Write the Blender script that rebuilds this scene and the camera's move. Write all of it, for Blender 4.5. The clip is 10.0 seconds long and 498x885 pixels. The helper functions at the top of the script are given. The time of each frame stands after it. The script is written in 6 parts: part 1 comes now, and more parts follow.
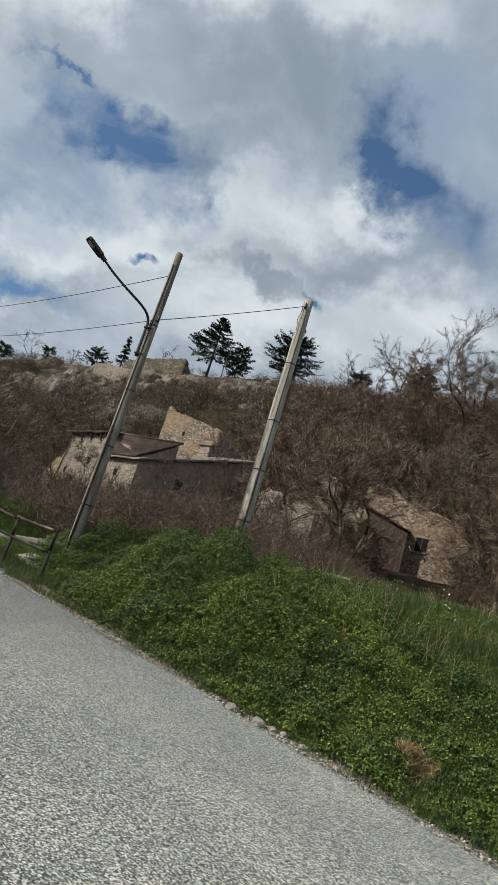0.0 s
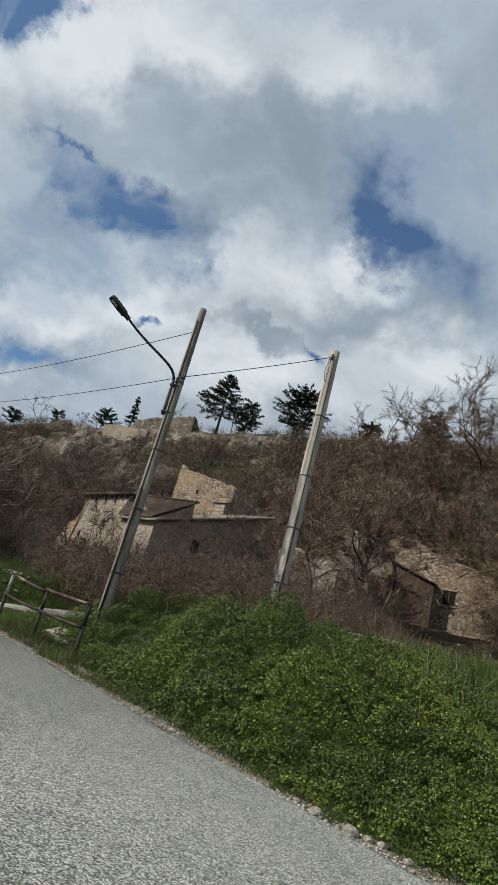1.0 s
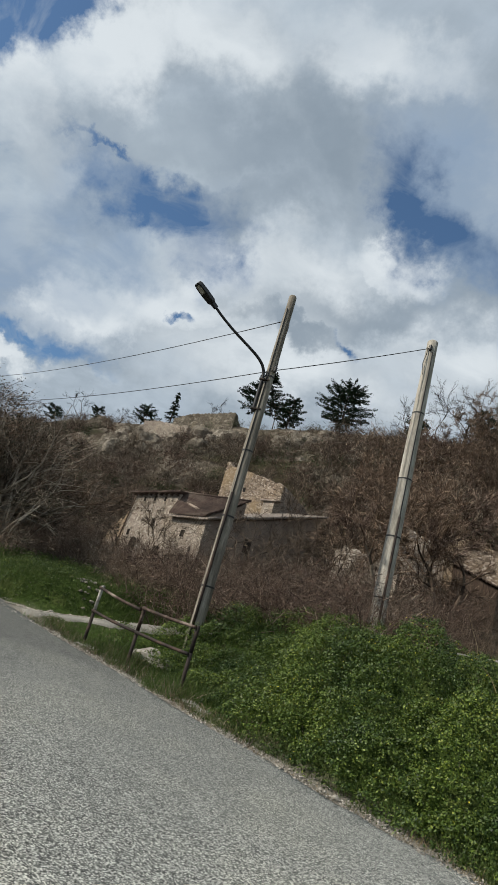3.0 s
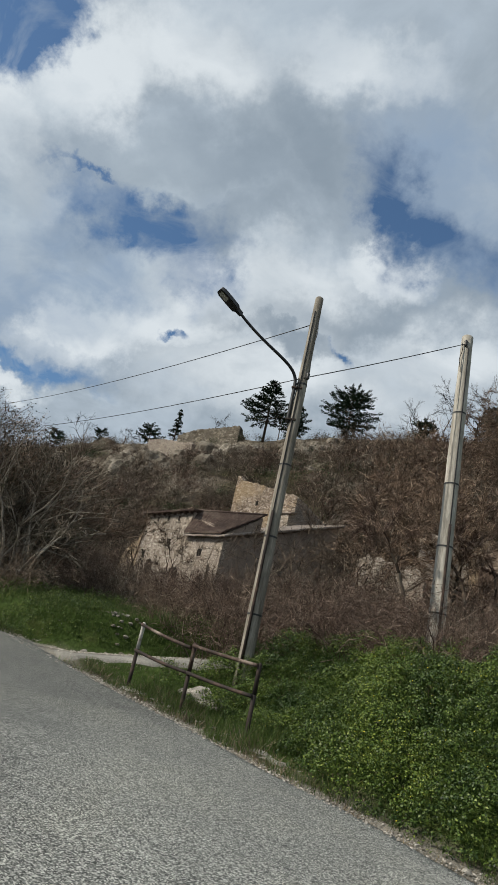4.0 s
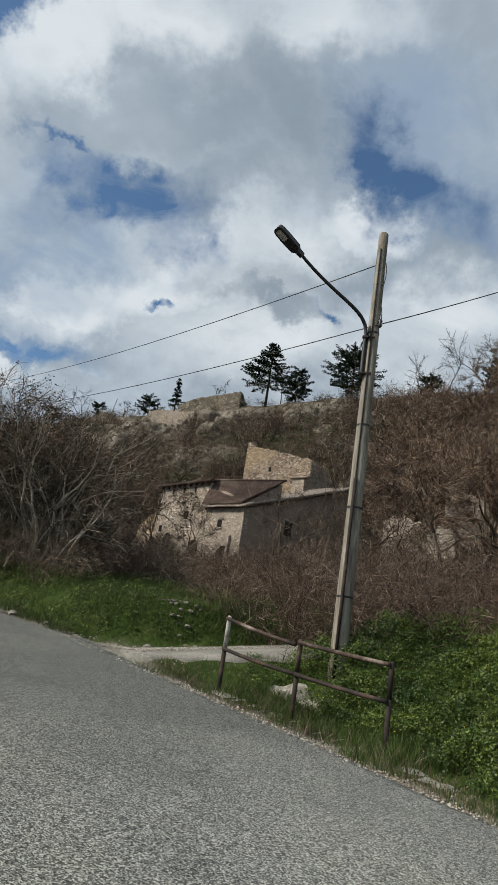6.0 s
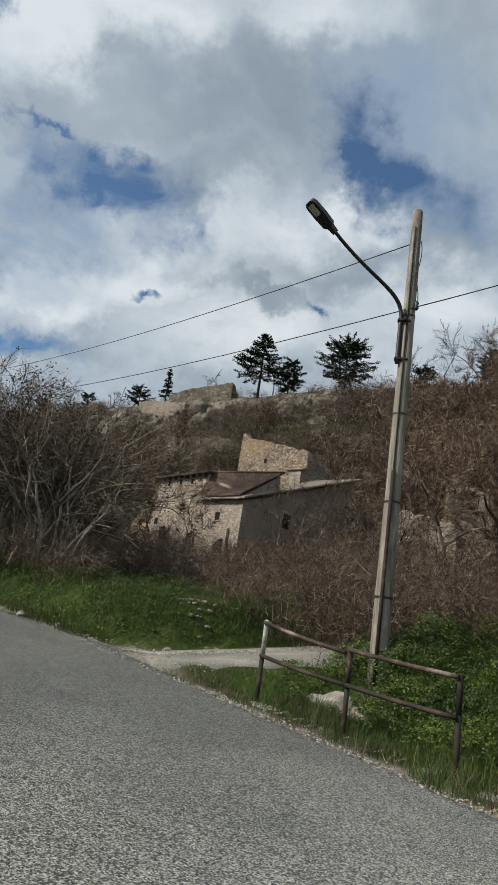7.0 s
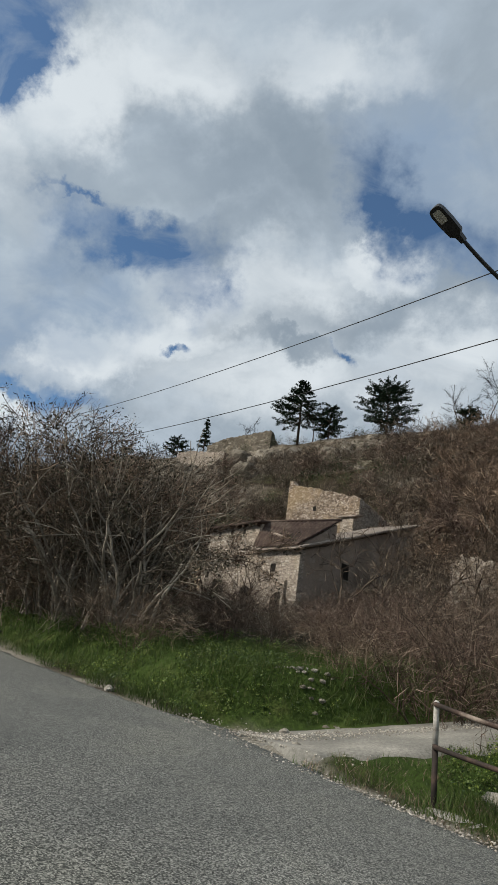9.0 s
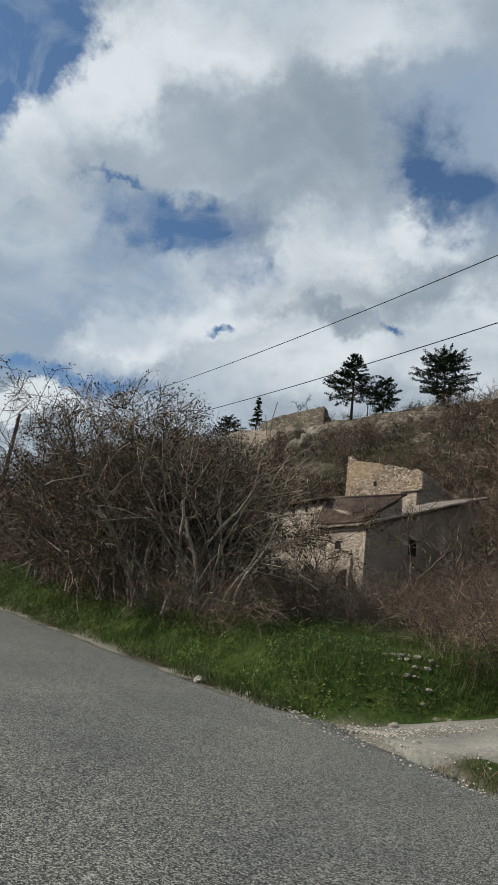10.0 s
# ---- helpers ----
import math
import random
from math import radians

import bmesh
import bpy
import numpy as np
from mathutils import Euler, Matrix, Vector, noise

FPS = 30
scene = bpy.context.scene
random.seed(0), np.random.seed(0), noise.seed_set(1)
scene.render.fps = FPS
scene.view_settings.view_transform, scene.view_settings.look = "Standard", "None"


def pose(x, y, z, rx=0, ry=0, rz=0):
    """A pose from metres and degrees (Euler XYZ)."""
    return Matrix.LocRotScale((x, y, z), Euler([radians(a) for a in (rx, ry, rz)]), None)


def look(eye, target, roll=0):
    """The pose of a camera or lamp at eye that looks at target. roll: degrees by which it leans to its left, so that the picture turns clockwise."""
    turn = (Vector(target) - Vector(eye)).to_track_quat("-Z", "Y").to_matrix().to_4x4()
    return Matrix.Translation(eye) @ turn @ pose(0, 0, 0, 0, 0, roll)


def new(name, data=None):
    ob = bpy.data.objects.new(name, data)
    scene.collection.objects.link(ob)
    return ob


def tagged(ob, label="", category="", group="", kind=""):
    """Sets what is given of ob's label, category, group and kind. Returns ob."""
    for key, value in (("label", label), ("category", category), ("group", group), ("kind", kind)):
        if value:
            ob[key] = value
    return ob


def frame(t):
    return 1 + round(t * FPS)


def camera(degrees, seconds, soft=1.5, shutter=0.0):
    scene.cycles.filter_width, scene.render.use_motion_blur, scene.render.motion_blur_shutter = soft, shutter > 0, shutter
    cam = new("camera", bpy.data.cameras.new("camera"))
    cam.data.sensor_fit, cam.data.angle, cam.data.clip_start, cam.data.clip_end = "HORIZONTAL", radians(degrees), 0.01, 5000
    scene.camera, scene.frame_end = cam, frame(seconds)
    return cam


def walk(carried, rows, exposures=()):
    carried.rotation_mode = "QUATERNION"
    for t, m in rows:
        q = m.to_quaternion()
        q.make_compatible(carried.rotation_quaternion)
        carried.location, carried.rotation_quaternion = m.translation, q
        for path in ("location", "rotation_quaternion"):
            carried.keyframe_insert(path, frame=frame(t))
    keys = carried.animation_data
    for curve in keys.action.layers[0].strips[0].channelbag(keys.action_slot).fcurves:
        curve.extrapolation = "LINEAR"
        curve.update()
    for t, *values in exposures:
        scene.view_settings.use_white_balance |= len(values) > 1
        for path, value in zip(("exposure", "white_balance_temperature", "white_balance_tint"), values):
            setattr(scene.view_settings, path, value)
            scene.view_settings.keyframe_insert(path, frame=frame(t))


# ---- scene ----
cam = camera(42.0, 10.0, 1.0)
PATH = [
    (0, (0.143, -1.537, 1.026), (-0.193, 0.362, 1.558), 17.1),
    (0.5, (-0.275, -1.232, 1.073), (-0.508, 0.676, 1.624), 15.9),
    (1, (-0.7, -0.864, 1.115), (-1.094, 0.975, 1.797), 15.5),
    (1.5, (-1.133, -0.517, 1.172), (-1.629, 1.335, 1.74), 15.0),
    (2, (-1.529, -0.219, 1.234), (-1.941, 1.636, 1.858), 13.1),
    (2.5, (-2.062, 0.150, 1.292), (-2.407, 2.046, 1.829), 15.7),
    (3, (-2.644, 0.363, 1.335), (-3.13, 2.193, 1.979), 16.4),
    (3.2, (-2.853, 0.521, 1.374), (-3.321, 2.345, 2.048), 15.7),
    (4.3, (-4.003, 1.392, 1.587), (-4.509, 3.206, 2.259), 12.4),
    (4.5, (-4.192, 1.5, 1.621), (-4.727, 3.324, 2.242), 15.6),
    (5, (-4.705, 1.853, 1.684), (-5.114, 3.705, 2.32), 17.4),
    (5.5, (-5.204, 2.248, 1.735), (-5.727, 4.076, 2.355), 17.0),
    (5.7, (-5.4, 2.382, 1.755), (-5.887, 4.223, 2.366), 13.0),
    (6.8, (-6.477, 3.12, 1.867), (-6.941, 4.984, 2.423), 6.5),
    (7, (-6.672, 3.254, 1.888), (-7.098, 5.125, 2.454), 8.9),
    (7.5, (-7.141, 3.629, 1.963), (-7.621, 5.456, 2.62), 10.2),
    (8, (-7.631, 3.88, 1.996), (-8.108, 5.724, 2.606), 11.5),
    (8.5, (-8.102, 4.236, 2.015), (-8.611, 6.025, 2.749), 10.4),
    (9, (-8.528, 4.524, 2.027), (-9.056, 6.324, 2.722), 8.3),
    (9.5, (-8.961, 4.886, 2.073), (-9.538, 6.656, 2.804), 8.7),
    (10, (-9.459, 5.269, 2.157), (-10.129, 7.051, 2.771), 7.5),
]
walk(cam, [(t, look(eye, target, roll)) for t, eye, target, roll in PATH])

# ---- world and sun ----
SUN_DIR = Vector((-0.78, -0.50, 0.80)).normalized()      # towards the sun
SUN_ELEV = math.asin(SUN_DIR.z)
SUN_ROT = math.atan2(SUN_DIR.x, SUN_DIR.y)
scene.view_settings.exposure = 0.0


def make_world():
    w = bpy.data.worlds.new("sky")
    scene.world = w
    w.use_nodes = True
    nt = w.node_tree
    nt.nodes.clear()
    N, L = nt.nodes.new, nt.links.new
    out, bg = N("ShaderNodeOutputWorld"), N("ShaderNodeBackground")
    sky = N("ShaderNodeTexSky")
    sky.sky_type, sky.sun_disc = "NISHITA", False
    sky.sun_elevation, sky.sun_rotation = SUN_ELEV, SUN_ROT
    sky.air_density, sky.dust_density, sky.ozone_density = 1.0, 0.6, 1.6
    skygain = N("ShaderNodeMixRGB")
    skygain.blend_type = "MULTIPLY"
    skygain.inputs[0].default_value = 1.0
    skygain.inputs[2].default_value = (0.088, 0.108, 0.118, 1)
    L(sky.outputs[0], skygain.inputs[1])
    tc = N("ShaderNodeTexCoord")
    # clouds live on a flat layer: direction divided by its height
    sep = N("ShaderNodeSeparateXYZ")
    L(tc.outputs["Generated"], sep.inputs[0])
    hz = N("ShaderNodeMath")
    hz.operation = "MAXIMUM"
    hz.inputs[1].default_value = 0.0
    L(sep.outputs[2], hz.inputs[0])
    addz = N("ShaderNodeMath")
    addz.operation = "ADD"
    addz.inputs[1].default_value = 0.22
    L(hz.outputs[0], addz.inputs[0])
    dv = N("ShaderNodeVectorMath")
    dv.operation = "DIVIDE"
    L(tc.outputs["Generated"], dv.inputs[0])
    cmb = N("ShaderNodeCombineXYZ")
    for k in range(3):
        L(addz.outputs[0], cmb.inputs[k])
    L(cmb.outputs[0], dv.inputs[1])

    def noise_at(scale, detail, rough, dist, offset):
        mp = N("ShaderNodeMapping")
        mp.inputs["Location"].default_value = offset
        L(dv.outputs[0], mp.inputs[0])
        n = N("ShaderNodeTexNoise")
        n.inputs["Scale"].default_value, n.inputs["Detail"].default_value = scale, detail
        n.inputs["Roughness"].default_value, n.inputs["Distortion"].default_value = rough, dist
        L(mp.outputs[0], n.inputs[0])
        return n.outputs[0]

    def math_node(op, a, b=None, clamp=False):  # one arithmetic step
        m = N("ShaderNodeMath")
        m.operation, m.use_clamp = op, clamp
        for k, s in enumerate((a, b)):
            if s is None:
                continue
            if isinstance(s, (int, float)):
                m.inputs[k].default_value = s
            else:
                L(s, m.inputs[k])
        return m.outputs[0]

    def ramp(src, *stops):
        r = N("ShaderNodeValToRGB")
        el = r.color_ramp.elements
        while len(el) < len(stops):
            el.new(0.5)
        for e, (p, c) in zip(el, stops):
            e.position = p
            e.color = (*c, 1) if len(c) == 3 else c
        L(src, r.inputs[0])
        return r.outputs[0]

    wob = N("ShaderNodeTexNoise")
    wob.inputs["Scale"].default_value, wob.inputs["Detail"].default_value = 9.0, 6.0
    wob.inputs["Roughness"].default_value = 0.62
    L(tc.outputs["Generated"], wob.inputs[0])
    wsub = N("ShaderNodeVectorMath")
    wsub.operation = "SUBTRACT"
    wsub.inputs[1].default_value = (0.5, 0.5, 0.5)
    L(wob.outputs[1], wsub.inputs[0])
    wsc = N("ShaderNodeVectorMath")
    wsc.operation = "SCALE"
    wsc.inputs[3].default_value = 0.20
    L(wsub.outputs[0], wsc.inputs[0])
    wadd = N("ShaderNodeVectorMath")
    wadd.operation = "ADD"
    L(tc.outputs["Generated"], wadd.inputs[0])
    L(wsc.outputs[0], wadd.inputs[1])

    def blob(direction, tangent, half_long, half_short, soft):
        """An uneven oval in the sky about a direction, 1 inside and 0 outside."""
        d = Vector(direction).normalized()
        a = (Vector(tangent) - d * Vector(tangent).dot(d)).normalized()
        b = d.cross(a)
        vals = []
        for axis, half in ((a, half_long), (b, half_short)):
            dot = N("ShaderNodeVectorMath")
            dot.operation = "DOT_PRODUCT"
            L(wadd.outputs[0], dot.inputs[0])
            dot.inputs[1].default_value = axis
            vals.append(math_node("POWER", math_node("DIVIDE", dot.outputs["Value"], half), 2.0))
        rr = math_node("SQRT", math_node("ADD", vals[0], vals[1]))
        m = N("ShaderNodeMapRange")
        m.interpolation_type = "SMOOTHSTEP"
        m.inputs[1].default_value, m.inputs[2].default_value = 1.0 + soft, 1.0 - soft
        L(rr, m.inputs[0])
        front = N("ShaderNodeVectorMath")
        front.operation = "DOT_PRODUCT"
        L(tc.outputs["Generated"], front.inputs[0])
        front.inputs[1].default_value = d
        return math_node("MULTIPLY", m.outputs[0], math_node("GREATER_THAN", front.outputs["Value"], 0.2))

    big = noise_at(1.15, 9, 0.55, 0.35, (3.1, 1.7, 0.4))
    puff = noise_at(2.6, 10, 0.56, 0.5, (0.3, 5.2, 1.0))
    fine = noise_at(7.0, 8, 0.6, 0.8, (2.0, 0.2, 3.0))
    mix = math_node("ADD", math_node("MULTIPLY", big, 0.45), math_node("ADD", math_node("MULTIPLY", puff, 0.38), math_node("MULTIPLY", fine, 0.17)))
    cover = ramp(mix, (0.30, (0, 0, 0)), (0.40, (1, 1, 1)))
    tone = ramp(mix, (0.36, (0.33, 0.42, 0.53)), (0.43, (0.52, 0.605, 0.68)), (0.49, (0.46, 0.54, 0.62)), (0.56, (0.36, 0.43, 0.50)), (0.68, (0.50, 0.58, 0.65)))
    hazed = N("ShaderNodeMixRGB")
    bright = N("ShaderNodeMixRGB")
    L(tone, hazed.inputs[1])
    hazed.inputs[2].default_value = (0.29, 0.39, 0.53, 1)
    L(hazed.outputs[0], bright.inputs[1])
    bright.inputs[2].default_value = (0.79, 0.85, 0.89, 1)
    whites = None
    holes = None
    veils = None
    hazes = None
    for args in SKY_WHITE:
        b = blob(*args)
        whites = b if whites is None else math_node("MAXIMUM", whites, b)
    for args in SKY_GREY:
        b = blob(*args)
        veils = b if veils is None else math_node("MAXIMUM", veils, b)
    for args in SKY_VEIL:
        b = blob(*args)
        hazes = b if hazes is None else math_node("MAXIMUM", hazes, b)
    for args in SKY_BLUE:
        b = blob(*args)
        holes = b if holes is None else math_node("MAXIMUM", holes, b)
    streaks = ramp(fine, (0.36, (0.55, 0.55, 0.55)), (0.62, (1, 1, 1)))
    L(math_node("MULTIPLY", math_node("MULTIPLY", hazes, streaks), 0.95), hazed.inputs[0])
    puffs = ramp(puff, (0.40, (0.45, 0.45, 0.45)), (0.54, (1, 1, 1)))
    L(math_node("MULTIPLY", math_node("MULTIPLY", whites, puffs), 0.9), bright.inputs[0])
    greyed = N("ShaderNodeMixRGB")
    L(bright.outputs[0], greyed.inputs[1])
    greyed.inputs[2].default_value = (0.255, 0.32, 0.39, 1)
    L(math_node("MULTIPLY", math_node("MULTIPLY", veils, ramp(big, (0.30, (0.3, 0.3, 0.3)), (0.60, (1, 1, 1)))), 0.8), greyed.inputs[0])
    open_sky = math_node("MULTIPLY", holes, ramp(fine, (0.40, (1, 1, 1)), (0.64, (0.45, 0.45, 0.45))))
    closed = math_node("MULTIPLY", cover, math_node("SUBTRACT", 1.0, math_node("MULTIPLY", open_sky, 1.25, True)), True)
    final = N("ShaderNodeMixRGB")
    L(closed, final.inputs[0])
    L(skygain.outputs[0], final.inputs[1])
    L(greyed.outputs[0], final.inputs[2])
    L(final.outputs[0], bg.inputs[0])
    bg.inputs[1].default_value = 0.93
    L(bg.outputs[0], out.inputs[0])


# directions and extents of the sky's main clouds and blue gaps: centre, long axis, half length, half width, softness
SKY_BLUE = [
    ((-0.412, 0.711, 0.571), (0.88, 0.47, -0.04), 0.097, 0.037, 0.60),
    ((-0.334, 0.760, 0.557), (0.27, 0.62, -0.74), 0.061, 0.033, 0.95),
    ((-0.075, 0.743, 0.665), (0.33, 0.62, -0.71), 0.076, 0.035, 0.85),
    ((-0.005, 0.783, 0.622), (0.87, 0.27, -0.41), 0.090, 0.036, 0.98),
    ((-0.561, 0.467, 0.683), (-0.64, 0.18, -0.75), 0.141, 0.068, 0.30),
    ((-0.582, 0.736, 0.347), (0.83, 0.55, 0.08), 0.098, 0.018, 0.70),
    ((-0.366, 0.812, 0.455), (0.93, 0.33, 0.14), 0.013, 0.008, 0.98),
    ((-0.493, 0.638, 0.592), (0.78, 0.62, -0.04), 0.023, 0.008, 0.95),
    ((-0.120, 0.867, 0.483), (0.74, 0.39, -0.54), 0.020, 0.008, 0.98),
]
SKY_WHITE = [
    ((-0.232, 0.804, 0.548), (0.98, 0.17, 0.03), 0.147, 0.062, 0.50),
    ((-0.095, 0.799, 0.594), (0.94, 0.24, -0.24), 0.071, 0.034, 0.50),
    ((-0.348, 0.805, 0.480), (0.95, 0.19, 0.25), 0.127, 0.051, 0.60),
    ((-0.492, 0.760, 0.424), (0.88, 0.46, 0.11), 0.076, 0.038, 0.50),
    ((-0.614, 0.729, 0.302), (0.81, 0.56, 0.15), 0.088, 0.025, 0.30),
    ((-0.463, 0.545, 0.699), (0.76, -0.23, 0.61), 0.104, 0.055, 0.60),
    ((-0.354, 0.555, 0.753), (0.94, 0.32, 0.13), 0.118, 0.045, 0.70),
    ((-0.151, 0.607, 0.780), (0.98, 0.19, -0.03), 0.105, 0.037, 0.70),
    ((-0.557, 0.578, 0.597), (0.28, 0.78, -0.56), 0.078, 0.038, 0.70),
    ((-0.170, 0.883, 0.437), (1.00, 0.07, 0.01), 0.207, 0.051, 0.80),
    ((-0.206, 0.807, 0.553), (0.97, 0.02, 0.24), 0.098, 0.056, 0.70),
    ((-0.478, 0.765, 0.431), (0.88, 0.27, 0.39), 0.087, 0.039, 0.80),
    ((-0.001, 0.873, 0.488), (0.99, -0.13, 0.06), 0.172, 0.049, 0.90),
]
SKY_GREY = [
    ((-0.320, 0.673, 0.667), (0.97, 0.21, 0.14), 0.149, 0.052, 0.70),
    ((-0.188, 0.678, 0.711), (0.45, 0.68, -0.58), 0.082, 0.044, 0.80),
    ((-0.202, 0.850, 0.487), (0.98, 0.20, -0.04), 0.091, 0.018, 0.80),
    ((-0.434, 0.644, 0.630), (0.92, 0.15, 0.35), 0.164, 0.046, 0.80),
    ((-0.058, 0.839, 0.541), (0.99, -0.08, 0.08), 0.158, 0.028, 0.90),
    ((-0.360, 0.715, 0.600), (0.95, 0.11, 0.30), 0.157, 0.032, 0.80),
]
SKY_VEIL = [
    ((-0.475, 0.726, 0.498), (0.70, 0.62, -0.34), 0.107, 0.046, 0.70),
    ((-0.588, 0.687, 0.426), (0.82, 0.57, 0.07), 0.129, 0.074, 0.80),
    ((-0.020, 0.735, 0.678), (0.18, 0.62, -0.76), 0.126, 0.050, 0.80),
    ((0.016, 0.735, 0.678), (0.58, 0.49, -0.65), 0.144, 0.068, 0.80),
    ((-0.494, 0.698, 0.518), (0.54, 0.68, -0.49), 0.100, 0.061, 0.80),
    ((0.065, 0.807, 0.586), (0.99, -0.10, -0.05), 0.090, 0.030, 0.80),
]
make_world()
sun = new("sun", bpy.data.lights.new("sun", "SUN"))
sun.data.energy, sun.data.angle, sun.data.color = 4.6, radians(0.8), (1.0, 0.93, 0.81)
sun.matrix_world = look(SUN_DIR * 200, (0, 0, 0))


# ---- materials ----
def node_mat(name):
    m = bpy.data.materials.new(name)
    m.use_nodes = True
    nt = m.node_tree
    return m, nt, nt.nodes["Principled BSDF"]


def ramp_node(nt, src, stops):
    r = nt.nodes.new("ShaderNodeValToRGB")
    el = r.color_ramp.elements
    while len(el) < len(stops):
        el.new(0.5)
    for e, (p, c) in zip(el, stops):
        e.position, e.color = p, (*c, 1)
    nt.links.new(src, r.inputs[0])
    return r.outputs[0]


def noise_node(nt, scale, detail=6, rough=0.6, coords="Object", dist=0.0, stretch=None):
    tc = nt.nodes.new("ShaderNodeTexCoord")
    src = tc.outputs[coords]
    if stretch:
        mp = nt.nodes.new("ShaderNodeMapping")
        mp.inputs["Scale"].default_value = stretch
        nt.links.new(src, mp.inputs[0])
        src = mp.outputs[0]
    n = nt.nodes.new("ShaderNodeTexNoise")
    n.inputs["Scale"].default_value, n.inputs["Detail"].default_value = scale, detail
    n.inputs["Roughness"].default_value, n.inputs["Distortion"].default_value = rough, dist
    nt.links.new(src, n.inputs[0])
    return n.outputs[0]


def mix_node(nt, fac, a, b, mode="MIX"):
    m = nt.nodes.new("ShaderNodeMixRGB")
    m.blend_type = mode
    for sock, v in zip(m.inputs, (fac, a, b)):
        if isinstance(v, (int, float)):
            sock.default_value = v
        elif isinstance(v, tuple):
            sock.default_value = (*v, 1)
        else:
            nt.links.new(v, sock)
    return m.outputs[0]


def bump_node(nt, src, bsdf, strength, dist):
    b = nt.nodes.new("ShaderNodeBump")
    b.inputs["Strength"].default_value, b.inputs["Distance"].default_value = strength, dist
    nt.links.new(src, b.inputs["Height"])
    nt.links.new(b.outputs[0], bsdf.inputs["Normal"])


def two_scale(name, c1, c2, c3, big, small, rough=0.9, bump=0.4, bump_d=0.02, metal=0.0, stretch=None, spec=0.3):
    """A surface with broad stains and fine grain."""
    m, nt, b = node_mat(name)
    n1 = noise_node(nt, big, 5, 0.6, stretch=stretch)
    n2 = noise_node(nt, small, 8, 0.65, stretch=stretch)
    broad = ramp_node(nt, n1, [(0.32, c1), (0.52, c2), (0.70, c3)])
    grain = ramp_node(nt, n2, [(0.3, (0.62, 0.62, 0.62)), (0.7, (1.25, 1.25, 1.25))])
    nt.links.new(mix_node(nt, 1.0, broad, grain, "MULTIPLY"), b.inputs["Base Color"])
    b.inputs["Roughness"].default_value, b.inputs["Metallic"].default_value = rough, metal
    b.inputs["Specular IOR Level"].default_value = spec
    bump_node(nt, n2, b, bump, bump_d)
    return m


def island_mat(name, colours, rough=0.7, spec=0.25, transl=0.0, drift_lo=(0.72, 0.72, 0.72), drift_hi=(1.2, 1.2, 1.2), drift_scale=0.55):
    """Leaves, blades and twigs: each piece of the mesh takes its own tint."""
    m, nt, b = node_mat(name)
    g = nt.nodes.new("ShaderNodeNewGeometry")
    n = len(colours)
    col = ramp_node(nt, g.outputs["Random Per Island"], [(k / max(n - 1, 1), c) for k, c in enumerate(colours)])
    drift = ramp_node(nt, noise_node(nt, drift_scale, 4), [(0.34, drift_lo), (0.66, drift_hi)])
    col = mix_node(nt, 1.0, col, drift, "MULTIPLY")
    nt.links.new(col, b.inputs["Base Color"])
    b.inputs["Roughness"].default_value = rough
    b.inputs["Specular IOR Level"].default_value = spec
    if transl:
        t = nt.nodes.new("ShaderNodeBsdfTranslucent")
        nt.links.new(col, t.inputs[0])
        mx = nt.nodes.new("ShaderNodeMixShader")
        mx.inputs[0].default_value = transl
        nt.links.new(b.outputs[0], mx.inputs[1])
        nt.links.new(t.outputs[0], mx.inputs[2])
        nt.links.new(mx.outputs[0], nt.nodes["Material Output"].inputs[0])
    return m


